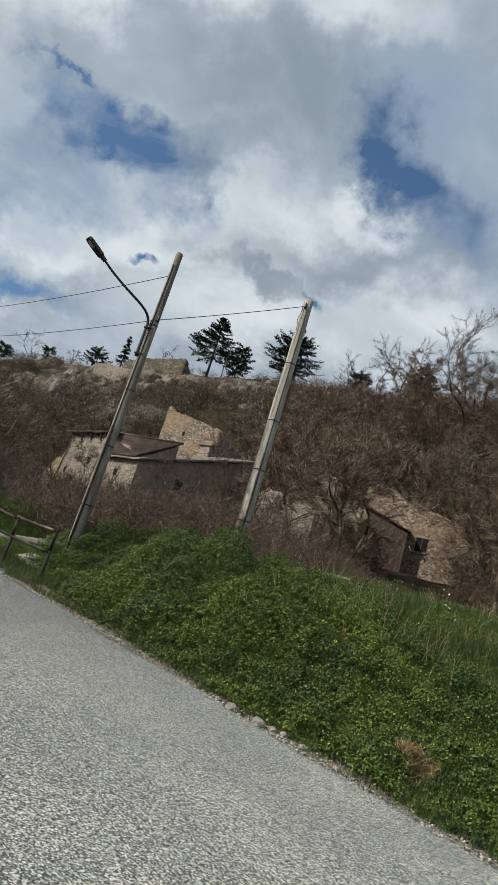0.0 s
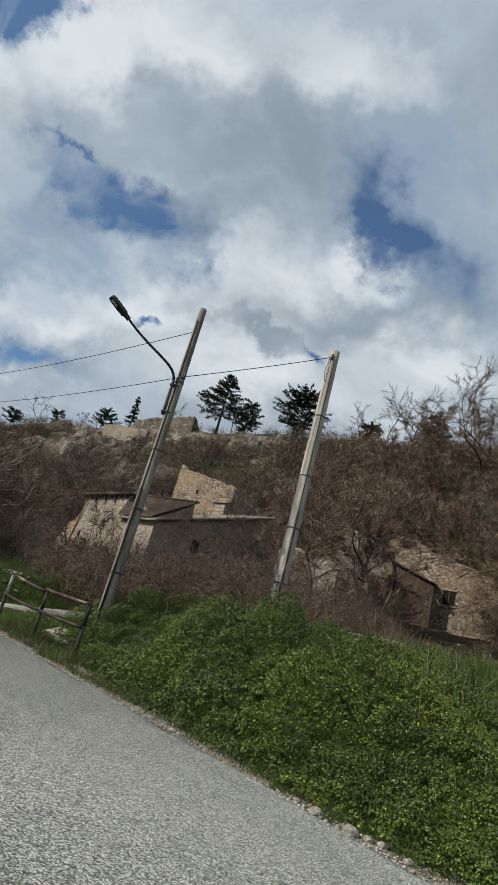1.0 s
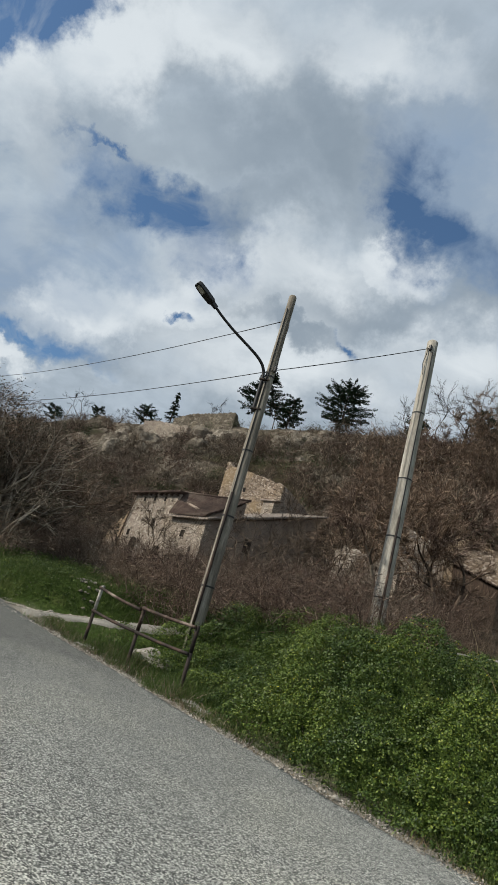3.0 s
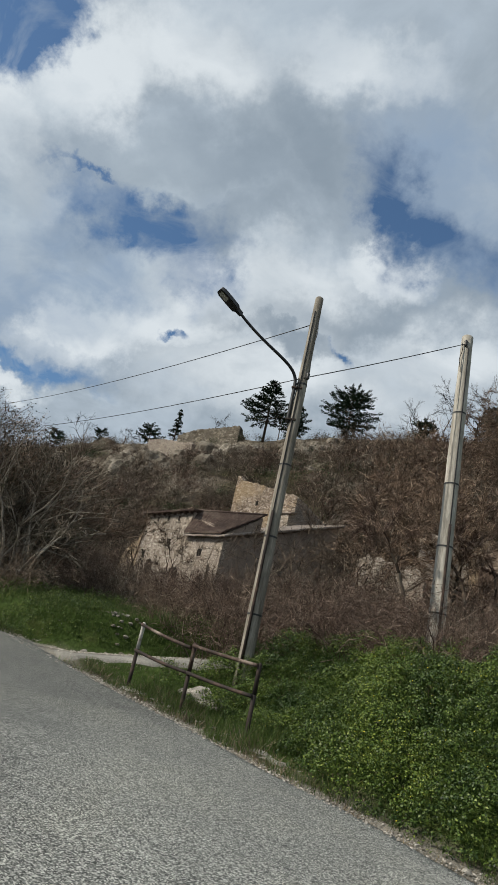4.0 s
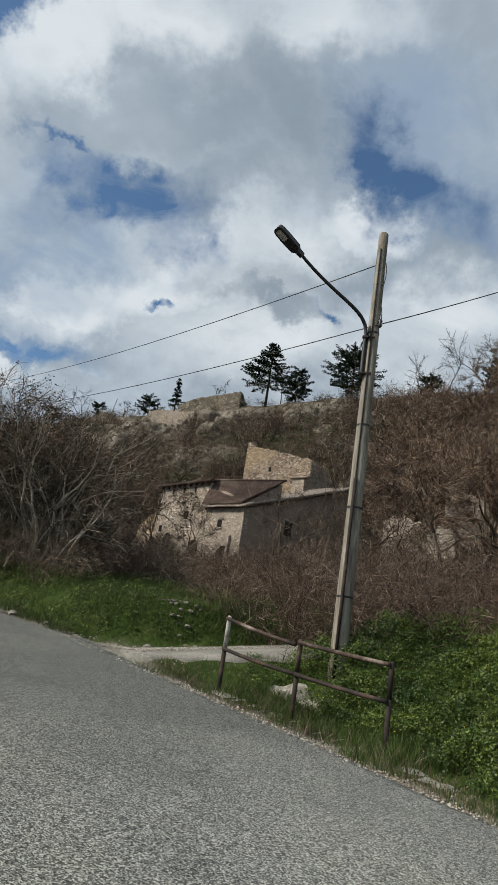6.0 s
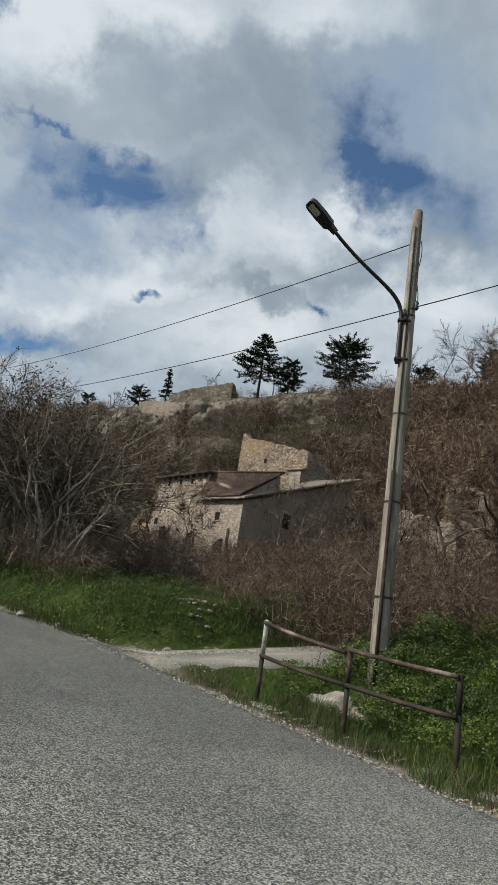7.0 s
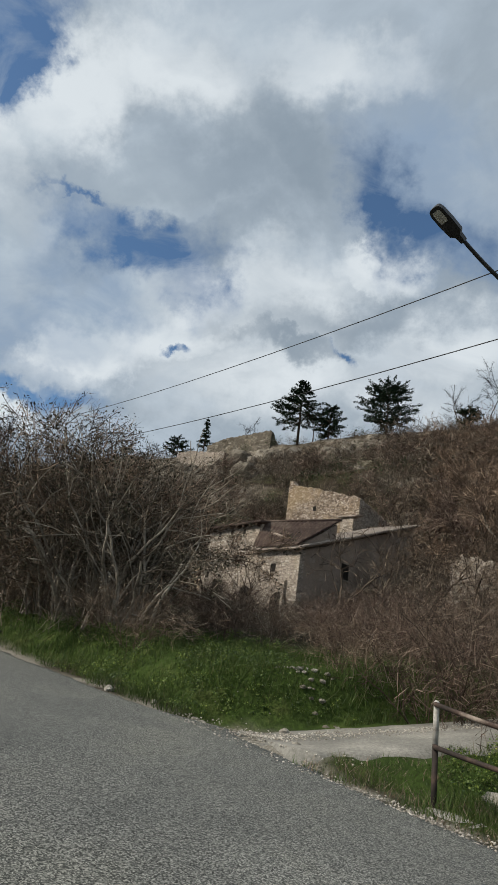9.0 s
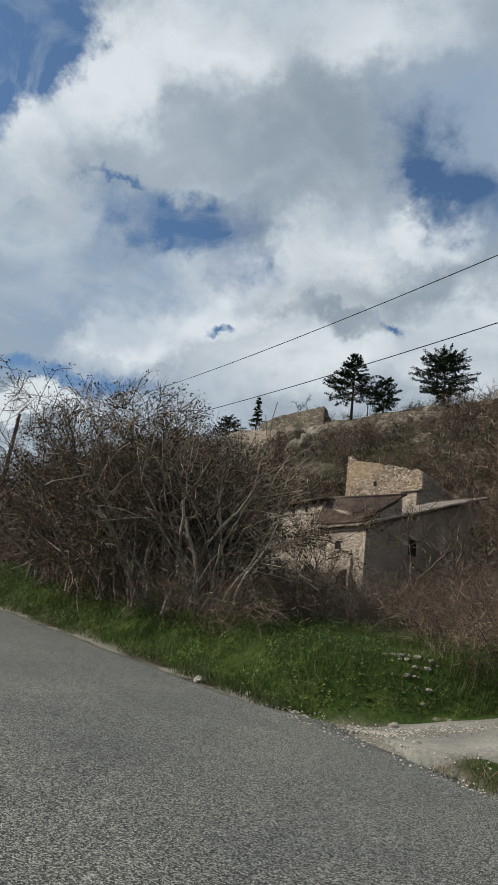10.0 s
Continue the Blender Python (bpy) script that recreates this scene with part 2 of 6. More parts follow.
def asphalt_mat():
    m, nt, b = node_mat("worn_asphalt")
    tc = nt.nodes.new("ShaderNodeTexCoord")
    vo = nt.nodes.new("ShaderNodeTexVoronoi")
    vo.inputs["Scale"].default_value = 100.0
    nt.links.new(tc.outputs["Object"], vo.inputs[0])
    sepc = nt.nodes.new("ShaderNodeSeparateColor")
    nt.links.new(vo.outputs["Color"], sepc.inputs[0])
    chips = ramp_node(nt, sepc.outputs[0], [(0.0, (0.028, 0.031, 0.030)), (0.35, (0.092, 0.096, 0.092)), (0.6, (0.20, 0.205, 0.195)), (0.82, (0.35, 0.35, 0.33)), (1.0, (0.52, 0.52, 0.49))])
    broad = ramp_node(nt, noise_node(nt, 0.5, 6, 0.62), [(0.32, (0.84, 0.85, 0.86)), (0.5, (1.0, 1.0, 1.0)), (0.68, (1.16, 1.15, 1.10))])
    c = mix_node(nt, 1.0, chips, broad, "MULTIPLY")
    # paler towards the lower end of the road, darker further up
    mp = nt.nodes.new("ShaderNodeMapping")
    mp.inputs["Rotation"].default_value = (0, 0, -2.525)
    mp.inputs["Location"].default_value = (0, 0, 0)
    nt.links.new(tc.outputs["Object"], mp.inputs[0])
    sx = nt.nodes.new("ShaderNodeSeparateXYZ")
    nt.links.new(mp.outputs[0], sx.inputs[0])
    along = nt.nodes.new("ShaderNodeMapRange")
    along.inputs[1].default_value, along.inputs[2].default_value = -1.0, 20.0
    nt.links.new(sx.outputs[0], along.inputs[0])
    mott = nt.nodes.new("ShaderNodeMath")
    mott.operation = "MULTIPLY_ADD"
    nt.links.new(noise_node(nt, 0.35, 5, 0.6), mott.inputs[0])
    mott.inputs[1].default_value = 0.5
    nt.links.new(along.outputs[0], mott.inputs[2])
    end_tone = ramp_node(nt, mott.outputs[0], [(0.25, (1.42, 1.43, 1.39)), (0.58, (1.06, 1.07, 1.05)), (0.95, (0.55, 0.555, 0.548))])
    c = mix_node(nt, 1.0, c, end_tone, "MULTIPLY")
    nt.links.new(c, b.inputs["Base Color"])
    b.inputs["Roughness"].default_value = 0.9
    b.inputs["Specular IOR Level"].default_value = 0.2
    bump_node(nt, vo.outputs["Distance"], b, 0.5, 0.006)
    return m


def masonry_mat(name, colours, mortar, scale=3.0, tint=None, flat=1.6, relief=0.8):
    """Rubble stonework: uneven stones of differing tone in sunk joints."""
    m, nt, b = node_mat(name)
    tc = nt.nodes.new("ShaderNodeTexCoord")
    mp = nt.nodes.new("ShaderNodeMapping")
    mp.inputs["Scale"].default_value = (1, 1, flat)
    nt.links.new(tc.outputs["Object"], mp.inputs[0])
    wob = noise_node(nt, 2.0, 4)
    wm = mix_node(nt, 0.12, mp.outputs[0], wob)
    vo, ve = nt.nodes.new("ShaderNodeTexVoronoi"), nt.nodes.new("ShaderNodeTexVoronoi")
    ve.feature = "DISTANCE_TO_EDGE"
    for v in (vo, ve):
        v.inputs["Scale"].default_value = scale
        nt.links.new(wm, v.inputs[0])
    sepc = nt.nodes.new("ShaderNodeSeparateColor")
    nt.links.new(vo.outputs["Color"], sepc.inputs[0])
    stones = ramp_node(nt, sepc.outputs[0], [(k / (len(colours) - 1), c) for k, c in enumerate(colours)])
    joint = ramp_node(nt, ve.outputs["Distance"], [(0.02, (0, 0, 0)), (0.09, (1, 1, 1))])
    c = mix_node(nt, joint, mortar, stones)
    stain = ramp_node(nt, noise_node(nt, 0.35, 7, 0.65), [(0.3, (0.62, 0.60, 0.57)), (0.5, (1, 1, 1)), (0.72, (1.15, 1.1, 1.0))])
    c = mix_node(nt, 1.0, c, stain, "MULTIPLY")
    if tint:
        patch = ramp_node(nt, noise_node(nt, 0.28, 5, 0.6, dist=0.6), [(0.50, (0, 0, 0)), (0.62, (1, 1, 1))])
        c = mix_node(nt, patch, c, mix_node(nt, 0.42, c, tint))
    grain = ramp_node(nt, noise_node(nt, 14, 6, 0.7), [(0.3, (0.75, 0.75, 0.75)), (0.7, (1.18, 1.18, 1.18))])
    nt.links.new(mix_node(nt, 1.0, c, grain, "MULTIPLY"), b.inputs["Base Color"])
    b.inputs["Roughness"].default_value = 0.95
    b.inputs["Specular IOR Level"].default_value = 0.15
    bump_node(nt, joint, b, relief, 0.05)
    return m


def ground_mat():
    """Earth, dead grass and rock on the hill; green turf near the road, by slope and patch."""
    m, nt, b = node_mat("hill_ground")
    n1 = noise_node(nt, 0.16, 8, 0.65)
    n2 = noise_node(nt, 1.3, 8, 0.7)
    n3 = noise_node(nt, 9.0, 6, 0.7)
    earth = ramp_node(nt, n1, [(0.32, (0.028, 0.022, 0.016)), (0.46, (0.044, 0.034, 0.024)), (0.58, (0.040, 0.040, 0.019)), (0.72, (0.085, 0.072, 0.055))])
    detail = ramp_node(nt, n2, [(0.30, (0.5, 0.48, 0.46)), (0.52, (1, 1, 1)), (0.72, (1.4, 1.36, 1.28))])
    grain = ramp_node(nt, n3, [(0.3, (0.6, 0.6, 0.6)), (0.7, (1.3, 1.3, 1.3))])
    c = mix_node(nt, 1.0, mix_node(nt, 1.0, earth, detail, "MULTIPLY"), grain, "MULTIPLY")
    at = nt.nodes.new("ShaderNodeAttribute")
    at.attribute_name = "turf"
    turf = ramp_node(nt, n2, [(0.3, (0.022, 0.036, 0.009)), (0.5, (0.042, 0.068, 0.015)), (0.7, (0.08, 0.095, 0.03))])
    turf = mix_node(nt, 1.0, turf, grain, "MULTIPLY")
    c = mix_node(nt, at.outputs["Fac"], c, turf)
    at3 = nt.nodes.new("ShaderNodeAttribute")
    at3.attribute_name = "rock"
    crag = ramp_node(nt, noise_node(nt, 0.9, 9, 0.72, stretch=(1, 1, 0.45)), [(0.36, (0.030, 0.025, 0.019)), (0.48, (0.14, 0.121, 0.096)), (0.62, (0.31, 0.28, 0.235))])
    c = mix_node(nt, at3.outputs["Fac"], c, crag)
    at2 = nt.nodes.new("ShaderNodeAttribute")
    at2.attribute_name = "gravel"
    chips = ramp_node(nt, noise_node(nt, 30, 5, 0.75), [(0.3, (0.075, 0.065, 0.05)), (0.5, (0.20, 0.185, 0.155)), (0.7, (0.40, 0.38, 0.33))])
    c = mix_node(nt, at2.outputs["Fac"], c, chips)
    nt.links.new(c, b.inputs["Base Color"])
    b.inputs["Roughness"].default_value = 1.0
    b.inputs["Specular IOR Level"].default_value = 0.1
    bump_node(nt, n2, b, 0.9, 0.25)
    return m


M_ASPHALT = asphalt_mat()
M_GROUND = ground_mat()
M_CONCRETE = two_scale("weathered_concrete", (0.15, 0.142, 0.122), (0.245, 0.235, 0.208), (0.35, 0.335, 0.30), 1.2, 26, 0.92, 0.5, 0.01)
M_DRIVE = two_scale("worn_lane_concrete", (0.13, 0.125, 0.11), (0.20, 0.192, 0.17), (0.30, 0.285, 0.25), 0.8, 22, 0.92, 0.6, 0.02)
M_POLEWOOD = two_scale("weathered_pole", (0.24, 0.222, 0.188), (0.40, 0.375, 0.325), (0.52, 0.495, 0.44), 1.6, 9, 0.88, 0.6, 0.015, stretch=(5, 5, 0.5))
M_POLEDARK = two_scale("dark_weathered_pole", (0.12, 0.106, 0.085), (0.235, 0.212, 0.175), (0.37, 0.345, 0.295), 1.6, 9, 0.88, 0.6, 0.015, stretch=(5, 5, 0.5))
M_STEEL = two_scale("dark_painted_steel", (0.010, 0.010, 0.011), (0.018, 0.018, 0.019), (0.04, 0.036, 0.033), 2.0, 18, 0.5, 0.2, 0.003, spec=0.5)
M_RUST = two_scale("rusty_painted_pipe", (0.022, 0.017, 0.014), (0.062, 0.040, 0.031), (0.28, 0.23, 0.19), 3.2, 16, 0.8, 0.5, 0.004)
M_RUSTDARK = two_scale("dark_rusty_pipe", (0.014, 0.012, 0.011), (0.032, 0.023, 0.019), (0.11, 0.07, 0.052), 2.6, 16, 0.8, 0.5, 0.004)
M_PALEPIPE = two_scale("pale_flaking_pipe", (0.10, 0.07, 0.05), (0.42, 0.40, 0.36), (0.60, 0.58, 0.54), 5.0, 18, 0.75, 0.4, 0.004)
M_CABLE = two_scale("black_cable", (0.010, 0.010, 0.011), (0.016, 0.016, 0.017), (0.026, 0.026, 0.026), 2.0, 30, 0.6, 0.1, 0.002)
M_LENS, _nt, _b = node_mat("lamp_glass")
_b.inputs["Base Color"].default_value = (0.45, 0.44, 0.40, 1)
_b.inputs["Roughness"].default_value = 0.25
M_STONE_WARM = masonry_mat("sunlit_rubble_masonry", [(0.11, 0.082, 0.060), (0.40, 0.330, 0.265), (0.19, 0.140, 0.102), (0.52, 0.45, 0.385)], (0.11, 0.085, 0.065), 4.6, (0.36, 0.265, 0.15))
M_STONE_PALE = masonry_mat("pale_rubble_masonry", [(0.24, 0.20, 0.165), (0.44, 0.385, 0.33), (0.31, 0.26, 0.218), (0.54, 0.49, 0.425)], (0.20, 0.168, 0.138), 5.2)
# darker and greyer than the warm and pale masonry
M_STONE_GREY = masonry_mat("dark_grey_masonry", [(0.10, 0.088, 0.070), (0.22, 0.195, 0.16), (0.14, 0.12, 0.095), (0.30, 0.27, 0.225)], (0.09, 0.078, 0.06), 2.2)
M_PLASTER = masonry_mat("stained_plastered_rubble", [(0.26, 0.205, 0.17), (0.31, 0.255, 0.212), (0.28, 0.228, 0.188), (0.35, 0.295, 0.25)], (0.265, 0.215, 0.176), 3.2, relief=0.25)
M_ROOFTILE = two_scale("dark_weathered_roof_tile", (0.042, 0.029, 0.024), (0.070, 0.047, 0.038), (0.125, 0.098, 0.080), 0.7, 8, 0.95, 0.6, 0.03)
M_TILEPALE = two_scale("pale_weathered_verge_tile", (0.22, 0.18, 0.15), (0.33, 0.28, 0.24), (0.44, 0.40, 0.35), 1.5, 9, 0.95, 0.6, 0.03)
# near-black colour standing for the shade inside windows and doorways
M_OPENING_SHADE = two_scale("opening_shade", (0.008, 0.007, 0.006), (0.014, 0.012, 0.010), (0.024, 0.020, 0.017), 1.0, 8, 1.0, 0.2, 0.02)
M_OLDWOOD = two_scale("dark_old_timber", (0.045, 0.030, 0.022), (0.085, 0.058, 0.042), (0.14, 0.10, 0.075), 2.0, 14, 0.9, 0.5, 0.01, stretch=(6, 6, 0.6))
M_ROCK = two_scale("grey_limestone", (0.085, 0.072, 0.055), (0.18, 0.158, 0.127), (0.32, 0.29, 0.245), 0.45, 3.0, 0.95, 0.9, 0.12)
M_PALESTONE = two_scale("pale_limestone_pebble", (0.16, 0.145, 0.12), (0.27, 0.25, 0.215), (0.40, 0.38, 0.33), 4.0, 25, 0.95, 0.4, 0.01)
M_BARK_DARK = island_mat("dark_twigs", [(0.020, 0.015, 0.012), (0.105, 0.080, 0.060), (0.040, 0.030, 0.023), (0.27, 0.215, 0.165)], 0.9, 0.1)
# blackened bark copy: the shade of backlit skyline twigs is in the colour
M_BARK_BLACK = island_mat("silhouette_twigs", [(0.012, 0.010, 0.008), (0.030, 0.023, 0.018), (0.018, 0.014, 0.011), (0.060, 0.046, 0.036)], 0.95, 0.05)
M_BARK_RED = island_mat("reddish_bramble_twigs", [(0.026, 0.017, 0.014), (0.135, 0.092, 0.072), (0.050, 0.033, 0.027), (0.34, 0.265, 0.21)], 0.9, 0.1)
M_BARK_GREY = island_mat("grey_twigs", [(0.032, 0.026, 0.021), (0.155, 0.130, 0.102), (0.062, 0.050, 0.039), (0.40, 0.345, 0.275)], 0.9, 0.1)
# brightened bark copy: sunlight on the twigs is put into the colour
M_BARK_SUNNY = island_mat("sunlit_twigs", [(0.030, 0.020, 0.015), (0.20, 0.140, 0.100), (0.066, 0.046, 0.034), (0.42, 0.32, 0.235)], 0.9, 0.1)
M_BARK_PALE = two_scale("pale_stem_bark", (0.12, 0.10, 0.078), (0.25, 0.218, 0.176), (0.42, 0.38, 0.32), 1.5, 12, 0.9, 0.6, 0.02)
M_STRAWTWIG = island_mat("dry_tangled_stems", [(0.07, 0.05, 0.036), (0.20, 0.15, 0.11), (0.11, 0.078, 0.057), (0.33, 0.27, 0.205)], 0.9, 0.1)
M_BUD = island_mat("dark_buds", [(0.025, 0.024, 0.018), (0.050, 0.046, 0.032), (0.07, 0.065, 0.04)], 0.8, 0.2)
M_LEAF = island_mat("bank_leaves", [(0.012, 0.027, 0.005), (0.050, 0.092, 0.014), (0.090, 0.138, 0.022), (0.020, 0.045, 0.008), (0.19, 0.24, 0.050)], 0.55, 0.35, 0.08, (0.42, 0.54, 0.56), (1.5, 1.38, 1.1), 0.9)
M_GRASS = island_mat("grass_blades", [(0.018, 0.036, 0.007), (0.048, 0.088, 0.015), (0.078, 0.120, 0.024), (0.028, 0.055, 0.010), (0.15, 0.165, 0.06)], 0.6, 0.3, 0.3)
M_GRASS_DEAD = island_mat("dry_grass_blades", [(0.26, 0.20, 0.11), (0.36, 0.29, 0.17), (0.20, 0.155, 0.09), (0.42, 0.35, 0.23)], 0.8, 0.2, 0.2)
M_STRAW = island_mat("orange_straw", [(0.30, 0.20, 0.095), (0.44, 0.32, 0.17), (0.24, 0.16, 0.08), (0.52, 0.41, 0.26)], 0.8, 0.2, 0.2)
M_FLOWER = island_mat("yellow_petals", [(0.62, 0.50, 0.03), (0.70, 0.60, 0.06), (0.55, 0.52, 0.08)], 0.6, 0.2, 0.2)
M_WHITEFLOWER = island_mat("white_petals", [(0.62, 0.60, 0.55), (0.75, 0.73, 0.68)], 0.7, 0.2, 0.2)
M_NEEDLE = island_mat("conifer_needles", [(0.010, 0.024, 0.014), (0.018, 0.036, 0.020), (0.026, 0.046, 0.024), (0.014, 0.030, 0.018)], 0.8, 0.15)
M_IVY = island_mat("evergreen_leaves", [(0.022, 0.040, 0.014), (0.040, 0.060, 0.020), (0.055, 0.072, 0.028)], 0.6, 0.25)
M_GRAVEL = island_mat("loose_gravel", [(0.16, 0.14, 0.115), (0.34, 0.31, 0.265), (0.50, 0.47, 0.42), (0.24, 0.215, 0.18)], 0.95, 0.15)
M_FARWOOD = two_scale("far_wooded_hill", (0.035, 0.035, 0.022), (0.055, 0.050, 0.032), (0.075, 0.085, 0.04), 0.02, 0.3, 1.0, 0.3, 0.3)


# ---- mesh helpers ----
def smooth(a, b, x):
    t = np.clip((np.asarray(x, float) - a) / (b - a), 0, 1)
    return t * t * (3 - 2 * t)


def lattice(ix, iy, seed):
    h = np.sin(ix * 127.1 + iy * 311.7 + seed * 74.7) * 43758.5453
    return h - np.floor(h)


def vnoise(x, y, seed=0):
    """Smooth value noise on a unit lattice, -1 to 1."""
    x, y = np.asarray(x, float), np.asarray(y, float)
    ix, iy = np.floor(x), np.floor(y)
    fx, fy = x - ix, y - iy
    fx, fy = fx * fx * (3 - 2 * fx), fy * fy * (3 - 2 * fy)
    a, b = lattice(ix, iy, seed), lattice(ix + 1, iy, seed)
    c, d = lattice(ix, iy + 1, seed), lattice(ix + 1, iy + 1, seed)
    return 2 * ((a * (1 - fx) + b * fx) * (1 - fy) + (c * (1 - fx) + d * fx) * fy) - 1


def array_mesh(name, verts, faces):
    """A mesh from arrays: faces all of one corner count."""
    verts, faces = np.asarray(verts, np.float32), np.asarray(faces, np.int32)
    me = bpy.data.meshes.new(name)
    n, k = faces.shape
    me.vertices.add(len(verts))
    me.vertices.foreach_set("co", verts.ravel())
    me.loops.add(n * k)
    me.loops.foreach_set("vertex_index", faces.ravel())
    me.polygons.add(n)
    me.polygons.foreach_set("loop_start", np.arange(0, n * k, k, dtype=np.int32))
    me.update(calc_edges=True)
    return me


def shade_smooth(me):
    me.polygons.foreach_set("use_smooth", np.ones(len(me.polygons), bool))
    return me


def mesh_ob(name, me, material, parent=None, label=""):
    me.materials.clear()
    me.materials.append(material)
    ob = new(name, me)
    if parent is not None:
        ob.parent = parent
    if label:
        tagged(ob, label)
    return ob


def part(name, bm, material, parent, label=""):
    me = bpy.data.meshes.new(name)
    bm.to_mesh(me)
    bm.free()
    return mesh_ob(name, me, material, parent, label)


def thing(name, label, category, m=None, group="", kind=""):
    ob = new(name)
    ob.empty_display_size = 0.2
    if m is not None:
        ob.matrix_world = m
    return tagged(ob, label, category, group, kind)


def tube_arrays(segs, sides=3):
    """Tapered prisms for rows of p0, p1, r0, r1."""
    s = np.asarray(segs, float)
    p0, p1, r0, r1 = s[:, 0:3], s[:, 3:6], s[:, 6], s[:, 7]
    d = p1 - p0
    d /= np.linalg.norm(d, axis=1, keepdims=True) + 1e-9
    ref = np.where(np.abs(d[:, 2:3]) > 0.9, [[1.0, 0, 0]], [[0, 0, 1.0]])
    a = np.cross(d, ref)
    a /= np.linalg.norm(a, axis=1, keepdims=True) + 1e-9
    b = np.cross(d, a)
    ring = []
    for base, r in ((p0, r0), (p1, r1)):
        for k in range(sides):
            th = 2 * math.pi * k / sides
            ring.append(base + r[:, None] * (math.cos(th) * a + math.sin(th) * b))
    verts = np.stack(ring, 1).reshape(-1, 3)
    off = (np.arange(len(s)) * 2 * sides)[:, None]
    faces = np.concatenate([off + np.array([[k, (k + 1) % sides, sides + (k + 1) % sides, sides + k]]) for k in range(sides)], 0)
    return verts, faces


def tubes_mesh(name, segs, sides=3):
    v, f = tube_arrays(segs, sides)
    return array_mesh(name, v, f)


def path_tube(points, radii, sides=10, cap=True):
    """One closed bmesh tube along points."""
    bm = bmesh.new()
    rings = []
    pts = [Vector(p) for p in points]
    ref = Vector((0.31, 0.94, 0.12))
    for i, p in enumerate(pts):
        d = (pts[min(i + 1, len(pts) - 1)] - pts[max(i - 1, 0)]).normalized()
        a = d.cross(ref).normalized()
        b = d.cross(a)
        r = radii[i] if isinstance(radii, (list, tuple)) else radii
        rings.append([bm.verts.new(p + r * (math.cos(2 * math.pi * k / sides) * a + math.sin(2 * math.pi * k / sides) * b)) for k in range(sides)])
    for q, w in zip(rings, rings[1:]):
        for k in range(sides):
            f = bm.faces.new((q[k], q[(k + 1) % sides], w[(k + 1) % sides], w[k]))
            f.smooth = True
    if cap:
        bm.faces.new(rings[0][::-1])
        bm.faces.new(rings[-1])
    bmesh.ops.recalc_face_normals(bm, faces=bm.faces)
    return bm


def box_bm(x0, x1, y0, y1, z0, z1, bevel=0.0, jitter=0.0, rng=None):
    bm = bmesh.new()
    bmesh.ops.create_cube(bm, size=1)
    for v in bm.verts:
        v.co = Vector((x0 + (v.co.x + 0.5) * (x1 - x0), y0 + (v.co.y + 0.5) * (y1 - y0), z0 + (v.co.z + 0.5) * (z1 - z0)))
    if bevel:
        bmesh.ops.bevel(bm, geom=bm.edges[:], offset=bevel, segments=2, affect="EDGES")
    if jitter:
        for v in bm.verts:
            v.co += Vector((rng.uniform(-1, 1), rng.uniform(-1, 1), rng.uniform(-1, 1))) * jitter
    return bm


# ---- the lie of the land ----
# u runs up along the road, v across it towards the hill, from the road's edge.
S0, UD, VD = np.array([-0.66, 7.18]), np.array([-0.816, 0.578]), np.array([0.578, 0.816])


def to_uv(x, y):
    dx, dy = np.asarray(x, float) - S0[0], np.asarray(y, float) - S0[1]
    return dx * UD[0] + dy * UD[1], dx * VD[0] + dy * VD[1]


def to_xy(u, v):
    u, v = np.asarray(u, float), np.asarray(v, float)
    return S0[0] + u * UD[0] + v * VD[0], S0[1] + u * UD[1] + v * VD[1]


def road_edge(u):
    """How far across the road's hillside edge lies."""
    u = np.asarray(u, float)
    return np.where(u > 13, -0.12 - 0.09 * (u - 13), 0.0) * smooth(12, 16, u) - 0.0 + 0.05 * np.sin(u * 1.9) * smooth(-20, -19, u)


def road_z(u):
    return 0.03 + 0.096 * np.clip(np.asarray(u, float), -70, 70)


W_KNOTS = [-400, 4, 9, 12, 15.8, 26, 36, 42, 47, 52, 56, 61, 70, 78, 84, 86.5, 88.6, 100, 130, 200, 600]
Z_KNOTS = [0.2, 0.6, 1.5, 2.15, 2.85, 4.2, 5.3, 6.1, 7.4, 9.9, 14.0, 18.5, 26.0, 31.8, 34.6, 36.6, 39.6, 41.0, 42.0, 40.0, 30.0]
LANE = [(12.9, 0.45), (12.6, 1.2), (11.7, 3.5), (10.3, 6.6), (8.2, 9.4), (5.0, 10.6)]


def lane_nearest(u, v):
    """How far the lane's middle line lies, and its nearest point."""
    u, v = np.asarray(u, float), np.asarray(v, float)
    best, bu, bv = np.full(np.shape(u), 1e9), np.zeros(np.shape(u)), np.zeros(np.shape(u))
    for (a0, b0), (a1, b1) in zip(LANE, LANE[1:]):
        du, dv = a1 - a0, b1 - b0
        t = np.clip(((u - a0) * du + (v - b0) * dv) / (du * du + dv * dv), 0, 1)
        d = np.hypot(u - a0 - t * du, v - b0 - t * dv)
        near = d < best
        best, bu, bv = np.where(near, d, best), np.where(near, a0 + t * du, bu), np.where(near, b0 + t * dv, bv)
    return best, bu, bv


def lane_distance(u, v):
    return lane_nearest(u, v)[0]


